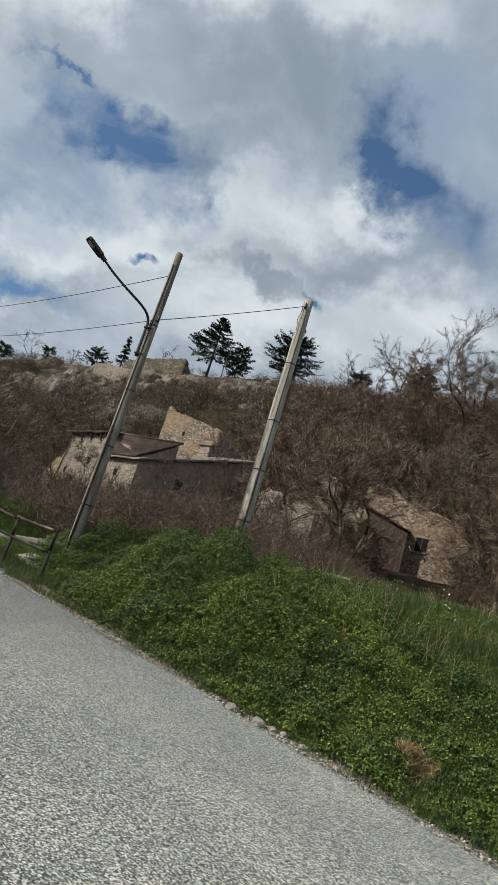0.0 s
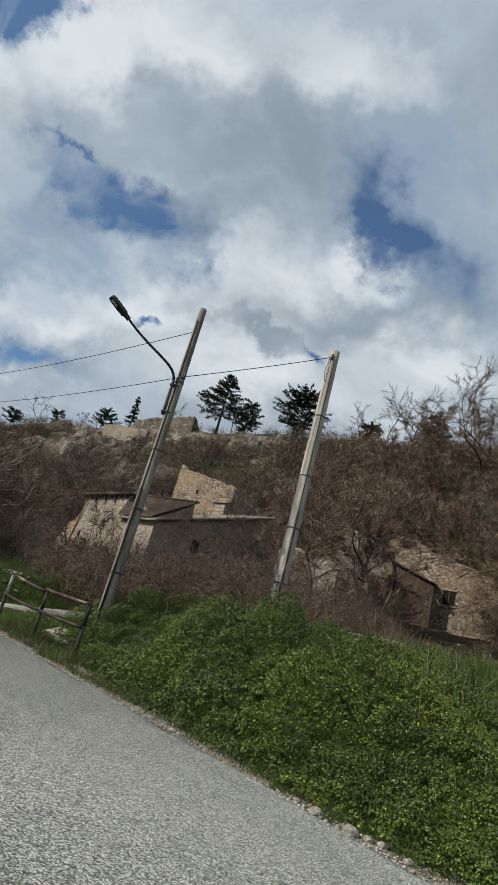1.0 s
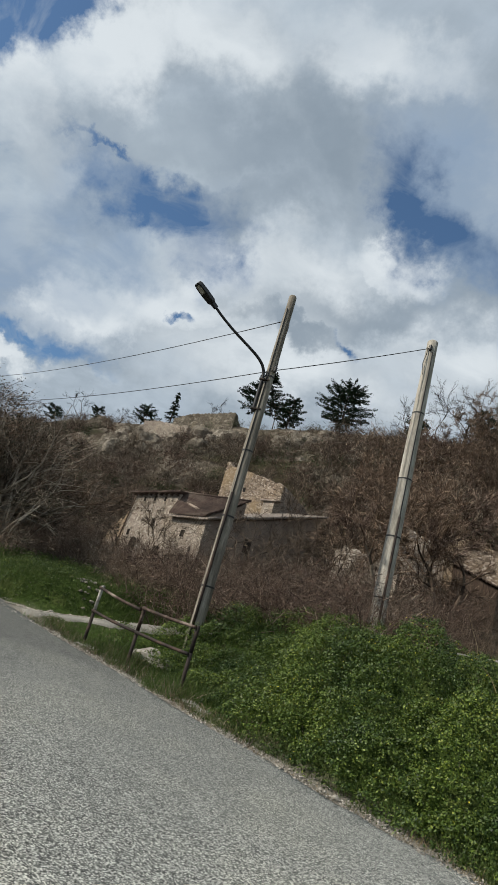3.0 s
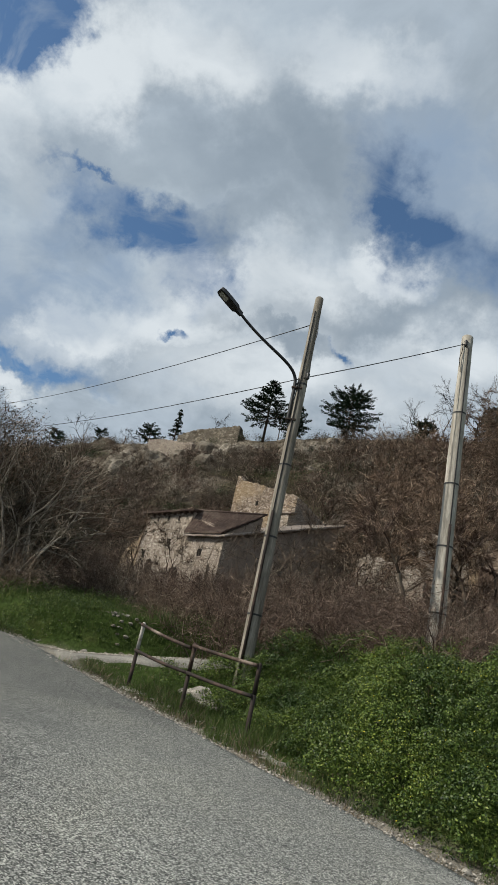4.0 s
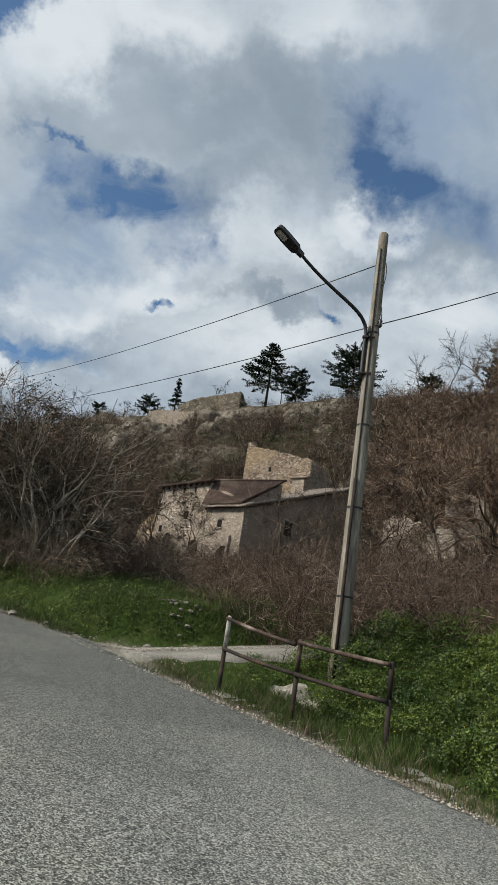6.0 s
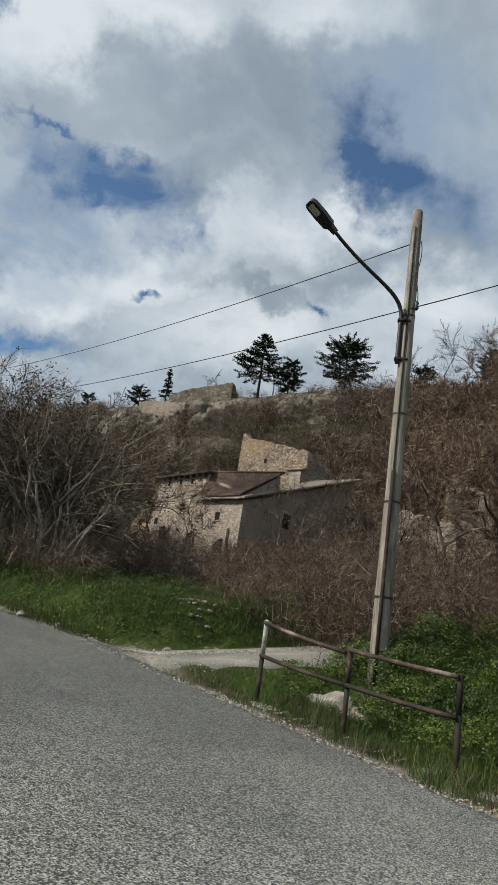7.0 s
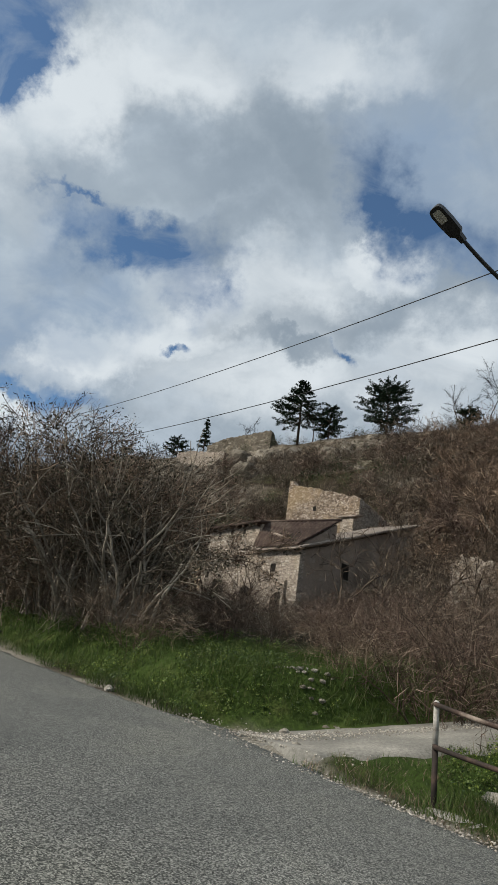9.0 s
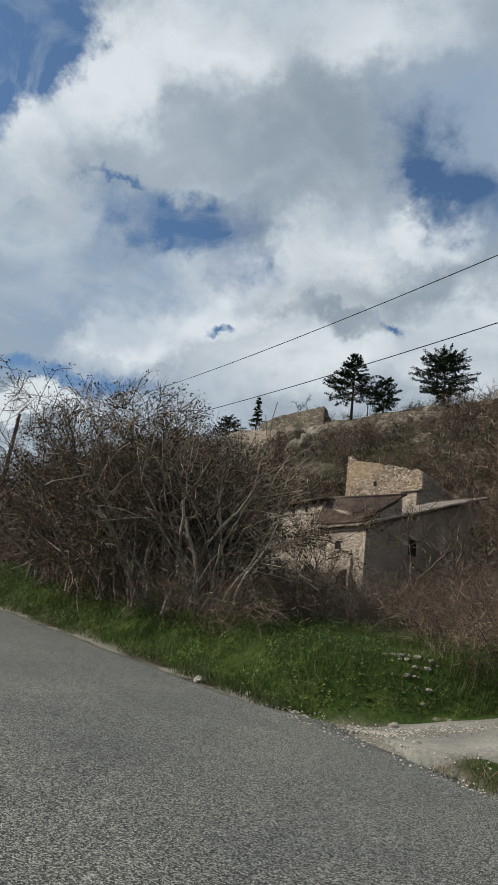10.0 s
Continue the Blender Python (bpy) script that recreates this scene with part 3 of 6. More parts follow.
def land_raw(x, y):
    """Height of the ground before the lane was laid."""
    x, y = np.asarray(x, float), np.asarray(y, float)
    u, v = to_uv(x, y)
    vv = v - road_edge(u)
    zr = road_z(u)
    w, s = 0.32 * x + 0.95 * y, 0.95 * x - 0.32 * y
    hill = np.interp(w, W_KNOTS, Z_KNOTS)
    fall = smooth(-105, -175, s)                       # the ridge sinks away up the valley
    hill = hill * (1 - 0.42 * fall * smooth(50, 90, w))
    hill = hill + smooth(40, 70, w) * (2.2 * vnoise(x / 11, y / 11, 3) + 1.1 * vnoise(x / 4.5, y / 4.5, 4)) * (1 - 0.85 * smooth(74, 84, w))
    crag = np.abs(vnoise(x / 3.2, y / 3.2, 14)) + 0.5 * np.abs(vnoise(x / 1.7, y / 1.7, 15))
    hill = hill + smooth(60, 70, w) * (1 - smooth(84, 90, w)) * 1.1 * (crag - 0.5)
    hill = hill + smooth(18, 30, w) * 0.35 * vnoise(x / 5, y / 5, 6)
    hill = hill + smooth(12, 22, u) * smooth(3, 40, w) * 0.8
    # the ground falls away before the pale ridge wall
    hill = hill - 2.6 * smooth(-53, -50, x) * (1 - smooth(-41, -38, x)) * smooth(72, 79, w) * (1 - smooth(83.6, 85.2, w))
    # levelled yard before the cottage
    yard = 1 - smooth(5.5, 10.0, np.hypot(x - 6.0, (y - 50.0) * 0.8))
    hill = hill + yard * (np.minimum(hill, 8.2) - hill)
    # far land: low hills all round
    far = np.hypot(x + 5, y - 30)
    hill = hill + smooth(200, 700, far) * (35 + 30 * vnoise(x / 260, y / 260, 9))
    # roadside bank: begins at the edge, further out by the railing
    start = 0.35 + 1.7 * smooth(4.6, 7.2, u) * (1 - smooth(13.2, 14.2, u))
    crest = start + 2.6 - 0.9 * smooth(13, 15, u)
    tall = 1.29 + 0.30 * smooth(-1, 3, u) * (1 - smooth(8.5, 10.5, u)) - 0.42 * smooth(13, 15, u)
    tall = tall - 0.60 * (1 - smooth(-3, 4, u))
    tall = tall - 0.95 * smooth(9.0, 10.6, u) * (1 - smooth(13.0, 14.2, u))
    bank = zr + tall * smooth(0, 1, (vv - start) / (crest - start)) + 0.02 * np.clip(vv, 0, 3)
    k = smooth(0, 1, (vv - crest + 0.6) / 4.5)
    z = bank * (1 - k) + np.maximum(hill, bank - 0.6 * smooth(0, 10, vv - crest)) * k
    z = np.where(vv < 0, zr - 0.025 * smooth(0.0, -0.15, vv), z)
    # the other side of the road falls gently to a valley
    z = z - smooth(-9.5, -40, vv) * 4.0
    return z + 0.05 * vnoise(x * 1.3, y * 1.3, 1) * smooth(0.2, 1.0, vv)


def land(x, y):
    """Height of the ground, with the lane cut level across its width."""
    x, y = np.asarray(x, float), np.asarray(y, float)
    u, v = to_uv(x, y)
    d, bu, bv = lane_nearest(u, v)
    mid = 0.03 + 0.096 * np.clip(bu, -70, 70) + np.interp(bv, [0.0, 1.0, 3.0, 6.0, 9.0, 12.0, 20.0], [0.0, 0.05, 0.45, 1.15, 1.85, 2.5, 4.0])
    mid = np.where(bu < 8.5, land_raw(*to_xy(bu, bv)), mid)
    k = smooth(1.15, 2.3, d)
    k = np.where(v - road_edge(u) < 0.3, 1.0, k)
    return land_raw(x, y) * k + mid * (1 - k)


def grow_grid():
    us = np.concatenate([-np.geomspace(14, 2600, 34)[::-1], np.arange(-13.7, 32, 0.3), np.geomspace(32.5, 2600, 44)])
    vs = np.concatenate([-np.geomspace(10, 2600, 24)[::-1], np.arange(-9.6, 0.2, 0.5), np.arange(0.2, 13, 0.25), np.arange(13.2, 34, 0.7), np.arange(34, 60, 1.6), np.arange(60, 100, 0.9), np.arange(100, 110, 1.6), np.geomspace(110, 2600, 26)])
    return us, vs


def build_ground():
    us, vs = grow_grid()
    U, V = np.meshgrid(us, vs)
    X, Y = to_xy(U, V)
    Z = land(X, Y)
    n, m = U.shape
    idx = np.arange(n * m).reshape(n, m)
    faces = np.stack([idx[:-1, :-1], idx[:-1, 1:], idx[1:, 1:], idx[1:, :-1]], -1).reshape(-1, 4)[:, ::-1]
    me = array_mesh("ground", np.stack([X, Y, Z], -1).reshape(-1, 3), faces)
    shade_smooth(me)
    vv = V - road_edge(U)
    W = 0.32 * X + 0.95 * Y
    turf = smooth(0.35, 0.8, vv + 0.25 * vnoise(X * 2, Y * 2, 8)) * (1 - smooth(15, 20, W + 3 * vnoise(X / 3, Y / 3, 5)) * (1 - smooth(-2, 5, X) * (1 - smooth(27, 33, W))))
    turf = np.maximum(turf, 0.55 * smooth(0.15, 0.5, vnoise(X / 9, Y / 9, 12)) * smooth(40, 60, W) * (1 - smooth(70, 85, W)))
    turf = np.maximum(turf, smooth(150, 260, np.hypot(X, Y)) * 0.5)
    gravel = (1 - smooth(0.12, 0.45, np.abs(vv - 0.08) + 0.3 * vnoise(X * 3, Y * 3, 7))) * (U > -15) * (U < 26)
    junction = (1 - smooth(0.9, 1.5, lane_distance(U, V) + 0.3 * vnoise(X * 2, Y * 2, 2))) * (1 - smooth(1.0, 2.2, V))
    S = 0.95 * X - 0.32 * Y
    rock = smooth(0.02, 0.35, vnoise(X / 6, Y / 6, 81) + 0.6 * vnoise(X / 2.4, Y / 2.4, 82) + 0.35 * smooth(-80, -68, S) * (1 - smooth(-60, -52, S))) * smooth(58, 68, W) * (1 - smooth(90, 94, W))
    rock = np.maximum(rock, smooth(80, 83, W) * (1 - smooth(87, 90, W)) * smooth(-0.35, 0.1, vnoise(X / 5, Y / 5, 83)) * (S < 5))
    for key, val in (("turf", turf * (1 - junction)), ("gravel", np.maximum(gravel, junction)), ("rock", rock)):
        at = me.attributes.new(key, "FLOAT", "POINT")
        at.data.foreach_set("value", np.clip(val, 0, 1).astype(np.float32).ravel())
    return tagged(mesh_ob("ground", me, M_GROUND), "hillside ground of earth, rough grass and rock rising from the road", "ground", kind="structure")


def build_road():
    us = np.concatenate([np.arange(-70, -14, 2.0), np.arange(-14, 30, 0.12), np.arange(30, 71, 2.0)])
    n = len(us)
    ragged = road_edge(us) + 0.05 * vnoise(us * 2.3, us * 0 + 3, 21) + 0.035 * vnoise(us * 7, us * 0 + 9, 22)
    ragged = ragged + 0.55 * smooth(10.9, 11.6, us) * (1 - smooth(13.4, 14.6, us))
    cols = [-9.4, -7.0, -5.0, -3.0, -1.4, -0.5, -0.15]
    rows, faces = [], []
    for c in cols:
        z = road_z(us) + 0.012 + 0.03 * smooth(-9, -4, c) * smooth(0.2, -3, c)
        rows.append(np.stack([*to_xy(us, c + road_edge(us)), z], -1))
    rows.append(np.stack([*to_xy(us, ragged), road_z(us) + 0.012], -1))
    rows.append(np.stack([*to_xy(us, ragged + 0.03), road_z(us) - 0.06], -1))
    verts = np.concatenate(rows, 0)
    idx = np.arange(len(verts)).reshape(len(rows), n)
    faces = np.stack([idx[:-1, :-1], idx[:-1, 1:], idx[1:, 1:], idx[1:, :-1]], -1).reshape(-1, 4)[:, ::-1]
    me = shade_smooth(array_mesh("road", verts, faces))
    return tagged(mesh_ob("road", me, M_ASPHALT), "worn grey asphalt road with coarse chippings and ragged edge", "road", kind="structure")


def build_lane():
    pts = []
    for (a0, b0), (a1, b1) in zip(LANE, LANE[1:]):
        for t in np.linspace(0, 1, 12, endpoint=False):
            pts.append((a0 + t * (a1 - a0), b0 + t * (b1 - b0)))
    pts = np.array(pts)
    for _ in range(8):
        pts[1:-1] = 0.5 * pts[1:-1] + 0.25 * (pts[:-2] + pts[2:])
    d = np.gradient(pts, axis=0)
    d /= np.linalg.norm(d, axis=1, keepdims=True)
    nrm = np.stack([-d[:, 1], d[:, 0]], -1)
    half = 1.12 + 0.08 * vnoise(np.arange(len(pts)) * 0.6, np.zeros(len(pts)), 31)
    rows = []
    for k, lift in ((-1.06, -0.12), (-1.0, 0.010), (-0.4, 0.025), (0.4, 0.025), (0.8, 0.03), (1.0, 0.03), (1.15, 0.03), (1.3, 0.02), (1.36, -0.12)):
        q = pts + nrm * (half * k)[:, None]
        x, y = to_xy(q[:, 0], q[:, 1])
        rows.append(np.stack([x, y, land(x, y) + lift - 0.05 * (1 - smooth(0, 4, np.arange(len(pts))))], -1))
    verts = np.concatenate(rows, 0)
    idx = np.arange(len(verts)).reshape(len(rows), -1)
    faces = np.stack([idx[:-1, :-1], idx[:-1, 1:], idx[1:, 1:], idx[1:, :-1]], -1).reshape(-1, 4)
    me = shade_smooth(array_mesh("lane", verts, faces))
    return tagged(mesh_ob("lane", me, M_DRIVE), "narrow pale concrete lane branching off the road", "lane", kind="structure")


build_ground()
build_road()
build_lane()


def gz(x, y):
    return float(land(x, y))


def at_uv(u, v, dz=0.0):
    x, y = (float(c) for c in to_xy(u, v))
    return Vector((x, y, gz(x, y) + dz))


# ---- poles, lamp, cables ----
def utility_pole(foot, top, r0, r1, label, conduit_side, shaft_mat=None):
    foot, top = Vector(foot), Vector(top)
    p = thing("utility_pole", label, "utility pole", Matrix.Translation(foot), "poles by the road")
    n = 22
    pts = [(top - foot) * (k / n) for k in range(n + 1)]
    rr = [r0 + (r1 - r0) * k / n for k in range(n + 1)]
    bm = path_tube(pts + [pts[-1] + Vector((0, 0, 0.03))], rr + [r1 * 0.8], 16)
    for v in bm.verts:
        h = 0.006 * noise.noise(v.co * 2.5)
        v.co += Vector((h, h * 0.6, 0))
    part("pole_shaft", bm, shaft_mat or M_POLEWOOD, p)
    side = Vector(conduit_side).normalized()
    # cable run and straps
    run, gap = [], 0.012
    for k in range(0, n + 1):
        if k / n > 0.97:
            break
        run.append(pts[k] + side * (rr[k] + gap) + Vector((0, 0, 0)))
    part("cable_run", path_tube(run, 0.016, 6), M_CABLE, p, "black cable clipped to the pole")
    guard = [pts[0] * (1 - t) + pts[-1] * t + side * (r0 + (r1 - r0) * t + 0.02) for t in (0.01, 0.14, 0.28, 0.40)]
    part("cable_guard", path_tube(guard, 0.034, 8), M_RUSTDARK, p, "dark metal cable guard")
    for t in (0.16, 0.34, 0.52, 0.74):
        r = r0 + (r1 - r0) * t + 0.008
        c = pts[0] * (1 - t) + pts[-1] * t
        part("strap", path_tube([c + Vector((0, 0, -0.02)), c + Vector((0, 0, 0.02))], r, 16, cap=False), M_STEEL, p)
    return p


LP_FOOT, LP_TOP = Vector((-6.555, 15.19, 1.2)), Vector((-6.548, 15.191, 10.89))
P2_FOOT, P2_TOP = Vector((-2.70, 17.57, 2.5)), Vector((-2.708, 17.569, 11.58))
LP_FOOT.z = gz(LP_FOOT.x, LP_FOOT.y) - 0.15
P2_FOOT.z = gz(P2_FOOT.x, P2_FOOT.y) - 0.15
utility_pole(LP_FOOT, LP_TOP, 0.165, 0.105, "tall weathered pole carrying a street lamp and cables", (-0.2, -1, 0), M_POLEDARK)
utility_pole(P2_FOOT, P2_TOP, 0.21, 0.155, "thick pale weathered utility pole on the grassy bank", (0.3, -1, 0))


def street_lamp(base, tip, label, scale=1.0):
    """A swan-neck arm clamped to a pole, with a flat lantern at its end."""
    base, tip = Vector(base), Vector(tip)
    s = thing("street_lamp", label, "street lamp", Matrix.Translation(base), "street lamps")
    rise = tip - base
    flat = Vector((rise.x, rise.y, 0))
    pts = []
    neck = Vector((0, 0, 1)) * (rise.z * 0.40)
    for k in range(9):
        pts.append(neck * (k / 8))
    head = Vector((flat.x * 0.74, flat.y * 0.74, rise.z * 0.86))
    c1, c2 = neck + Vector((0, 0, rise.z * 0.24)), head - (flat * 0.42 + Vector((0, 0, rise.z * 0.26)))
    for k in range(1, 19):
        t = k / 18
        pts.append((1 - t) ** 3 * neck + 3 * (1 - t) ** 2 * t * c1 + 3 * (1 - t) * t * t * c2 + t ** 3 * head)
    part("arm", path_tube(pts, [0.045 - 0.012 * k / len(pts) for k in range(len(pts))], 10), M_STEEL, s)
    along = (rise - head).normalized()
    across = along.cross(Vector((0, 0, 1))).normalized()
    up = across.cross(along)
    L = (rise - head).length

    def lantern(prof, z0, z1):
        bm = bmesh.new()
        lo, hi = [], []
        for a, h in prof:
            for lst, z, sh in ((lo, z0, 1.0), (hi, z1, 0.86)):
                lst.append([bm.verts.new(head + along * (a * L) + across * (sgn * h * sh * 0.82) + up * z) for sgn in (-1, 1)])
        for lst in (lo, hi):
            for q, w in zip(lst, lst[1:]):
                bm.faces.new((q[0], q[1], w[1], w[0]))
        for q, w, q2, w2 in zip(lo, lo[1:], hi, hi[1:]):
            for k in (0, 1):
                bm.faces.new((q[k], w[k], w2[k], q2[k]))
        for k in (0, -1):
            bm.faces.new((lo[k][0], lo[k][1], hi[k][1], hi[k][0]))
        bmesh.ops.recalc_face_normals(bm, faces=bm.faces)
        return bm

    body = part("lantern", lantern([(-0.06, 0.05), (0.14, 0.07), (0.22, 0.155), (0.55, 0.175), (0.88, 0.165), (0.97, 0.13), (1.0, 0.08)], -0.05, 0.05), M_STEEL, s, "dark flat lantern housing")
    part("lens", lantern([(0.58, 0.085), (0.64, 0.10), (0.86, 0.10), (0.91, 0.08)], -0.058, -0.045), M_LENS, body, "pale glass lens under the lantern")
    for z in (0.06, 0.9):
        part("clamp", box_bm(-0.06, 0.20, -0.06, 0.06, z, z + 0.05, 0.01), M_RUSTDARK, s)
    return s


lamp_foot = Vector((-6.70, 15.10, 7.35))
street_lamp(lamp_foot, (-8.572, 13.496, 9.83), "black swan-neck street lamp fixed to the pole")


def cable(a, b, sag, label, r=0.012):
    a, b = Vector(a), Vector(b)
    pts = []
    for k in range(25):
        t = k / 24
        pts.append(a.lerp(b, t) + Vector((0, 0, -4 * sag * t * (1 - t))))
    me = bpy.data.meshes.new("overhead_cable")
    bm = path_tube(pts, r, 6)
    bm.to_mesh(me)
    bm.free()
    return tagged(mesh_ob("overhead_cable", me, M_CABLE), label, "cable", "overhead cables")


FAR_FOOT = Vector((-45.6, 46.7, 0.0))
FAR_FOOT.z = gz(FAR_FOOT.x, FAR_FOOT.y) - 0.1
utility_pole(FAR_FOOT, (-45.6, 46.7, 18.6), 0.2, 0.13, "distant dark pole with a lamp further up the road", (-0.4, -1, 0), M_OLDWOOD)
street_lamp((-45.8, 46.5, 13.9), (-48.0, 44.6, 16.6), "small distant street lamp on the far pole")
cable((-6.55, 15.10, 10.08), (-45.6, 46.7, 18.2), 1.1, "thin black cable from the lamp pole up the road")
cable((-6.48, 15.05, 8.55), (-45.6, 46.7, 16.5), 1.1, "thin black cable running past the lamp pole")
cable((-2.72, 17.45, 11.32), (-6.48, 15.05, 8.55), 0.03, "thin black cable between the two poles")


def insulator(at, label):
    bm = path_tube([(0, 0, -0.10), (0, 0, -0.05), (0, 0, 0.0), (0, 0, 0.05), (0, 0, 0.10)], [0.02, 0.05, 0.03, 0.05, 0.02], 10)
    me = bpy.data.meshes.new("insulator")
    bm.to_mesh(me)
    bm.free()
    ob = tagged(mesh_ob("insulator", me, M_STEEL), label, "insulator", "cable fittings")
    ob.location = at
    return ob


insulator((-6.42, 15.06, 8.6), "small dark cable fitting on the lamp pole")
insulator((-2.74, 17.40, 11.30), "small dark cable fitting near the pole top")
for at, drop in (((-2.84, 17.42, 11.3), 0.9), ((-6.43, 15.10, 10.1), 1.4)):
    pts = [Vector(at) + Vector((0.03 * math.sin(k), -0.02, -drop * k / 8)) for k in range(9)]
    me = bpy.data.meshes.new("loose_wire")
    bm = path_tube(pts, 0.010, 5)
    bm.to_mesh(me)
    bm.free()
    tagged(mesh_ob("loose_wire", me, M_CABLE), "short loose wire hanging from the pole top", "wire", "cable fittings")


# ---- railing, kerb, culvert stone ----
def railing():
    feet = [Vector((-8.275, 13.43, 1.18)), Vector((-6.95, 12.606, 1.02)), Vector((-5.616, 11.787, 0.90))]
    tops = [2.167, 1.957, 1.842]
    r = thing("railing", "rusty two-rail pipe railing beside the road, paint flaking", "railing", Matrix.Translation(feet[1]))
    o = feet[1]
    mats = [M_PALEPIPE, M_RUST, M_RUSTDARK]
    for k, (f, t) in enumerate(zip(feet, tops)):
        foot = Vector((f.x, f.y, gz(f.x, f.y) - 0.2)) - o
        mid, top = Vector((f.x, f.y, f.z + (t - f.z) * 0.5)) - o, Vector((f.x, f.y, t)) - o
        part("post", path_tube([foot, mid], 0.036, 10), M_RUSTDARK, r)
        part("post_top", path_tube([mid, top - Vector((0, 0, 0.02)), top], [0.036, 0.036, 0.02], 10), mats[k], r)
    for a, b, sag in ((0, 1, 0.05), (1, 2, 0.03)):
        for frac, mat in ((0.955, M_RUST), (0.47, M_RUSTDARK)):
            za, zb = (feet[i].z + (tops[i] - feet[i].z) * frac for i in (a, b))
            pa, pb = Vector((feet[a].x, feet[a].y, za)) - o, Vector((feet[b].x, feet[b].y, zb)) - o
            side = Vector((-0.52, -0.85, 0)) * 0.045
            drop = Vector((0, 0, -0.05)) if (a == 0 and frac > 0.9) else Vector((0, 0, 0))
            end = pb + side + drop - (pb - pa) * (0.03 if drop.z else 0)
            pts = [(pa + side).lerp(end, t / 8) + Vector((0, 0, -sag * 0.4 * math.sin(math.pi * t / 8))) for t in range(9)]
            part("rail", path_tube(pts, 0.030, 10), mat, r)
    return r


railing()


def kerb():
    rng = random.Random(5)
    k = thing("kerb", "low broken pale concrete kerb with grass in its joints", "kerb", Matrix.Translation(at_uv(7, 0.5)), kind="structure")
    o = at_uv(7, 0.5)
    n = 8
    step = (9.9 - 4.7) / n
    for i in range(n):
        a, b = 4.7 + i * step, 4.7 + (i + 1) * step - 0.03
        bm = bmesh.new()
        lo, hi = [], []
        v0 = 0.44 + 0.03 * rng.uniform(-1, 1) + 0.10 * math.sin(i * 0.5)
        for t in np.linspace(0, 1, 5):
            u = a + (b - a) * t
            base = float(road_z(u)) - 0.20
            for lst, z in ((lo, base), (hi, base + 0.20 + 0.02 * rng.uniform(-1, 1))):
                row = []
                for v in (v0, v0 + 0.26):
                    x, y = to_xy(u, v + 0.02 * rng.uniform(-1, 1))
                    row.append(bm.verts.new(Vector((float(x), float(y), z + (0.0 if v == v0 else 0.03))) - o))
                lst.append(row)
        for q, w, q2, w2 in zip(lo, lo[1:], hi, hi[1:]):
            bm.faces.new((q2[0], q2[1], w2[1], w2[0]))
            for s in (0, 1):
                bm.faces.new((q[s], w[s], w2[s], q2[s]))
        for e in (0, -1):
            bm.faces.new((lo[e][0], lo[e][1], hi[e][1], hi[e][0]))
        bmesh.ops.recalc_face_normals(bm, faces=bm.faces)
        part("kerb_stone", bm, M_CONCRETE, k)


kerb()


def rough_stone(name, at, size, rng, mat, label, category, group="", squash=0.7):
    bm = bmesh.new()
    bmesh.ops.create_icosphere(bm, subdivisions=3 if size > 0.3 else 2, radius=1.0)
    off = Vector((rng.uniform(0, 50), rng.uniform(0, 50), 0))
    for v in bm.verts:
        d = 1 + 0.55 * noise.noise(v.co * 1.3 + off) + 0.28 * noise.noise(v.co * 3.1 + off)
        c = v.co * d
        m = max(abs(c.x), abs(c.y), abs(c.z))
        c = c.lerp(c / max(m, 0.01), 0.35)
        v.co = Vector((c.x * size, c.y * size * rng.uniform(0.95, 1.05), c.z * size * squash))
    me = bpy.data.meshes.new(name)
    bm.to_mesh(me)
    bm.free()
    ob = tagged(mesh_ob(name, me, mat), label, category, group)
    ob.location = at
    ob.rotation_euler = (rng.uniform(-0.2, 0.2), rng.uniform(-0.2, 0.2), rng.uniform(0, 6.28))
    return ob


_rng = random.Random(11)
_p = Vector((-7.26, 14.74, 0))
for dx, dy, sz in ((0.0, 0.0, 0.29), (0.40, -0.22, 0.19), (-0.32, 0.20, 0.17), (0.2, -0.3, 0.12)):
    x, y = -7.15 + dx, 14.40 + dy
    rough_stone("culvert_stone", (x, y, gz(x, y) + sz * 0.12), sz, _rng, M_PALESTONE, "pale crumbling concrete lump behind the railing", "stone", "culvert stones", 0.75)
for u, v, s in ((0.0, 0.0, 0.075), (-0.46, 0.02, 0.085), (-0.62, 0.12, 0.05), (-0.30, 0.10, 0.04), (-0.75, 0.2, 0.06), (-1.1, 0.12, 0.05), (0.35, 0.1, 0.04), (-1.6, 0.1, 0.04), (2.6, 0.05, 0.05), (-0.52, -0.10, 0.03), (-0.2, -0.06, 0.03), (14.0, 0.3, 0.10), (16.2, -0.25, 0.09), (14.4, 0.45, 0.07), (15.2, 0.1, 0.05), (13.4, 1.6, 0.08), (12.9, 1.9, 0.05), (12.2, 0.7, 0.06)):
    rough_stone("roadside_stone", at_uv(u, v + 0.06, s * 0.3), s, _rng, M_PALESTONE, "pale loose stone at the road's edge", "stone", "loose stones along the road")
for k in range(42):
    u, v = 14.4 + _rng.gauss(0, 0.38), 2.9 + _rng.gauss(0, 0.18)
    s = _rng.uniform(0.025, 0.075)
    rough_stone("rubble_stone", at_uv(u, v, s * 0.1), s, _rng, M_PALESTONE if k % 4 else M_ROCK, "rubble stone heaped in the verge", "stone", "rubble heap", 0.62)


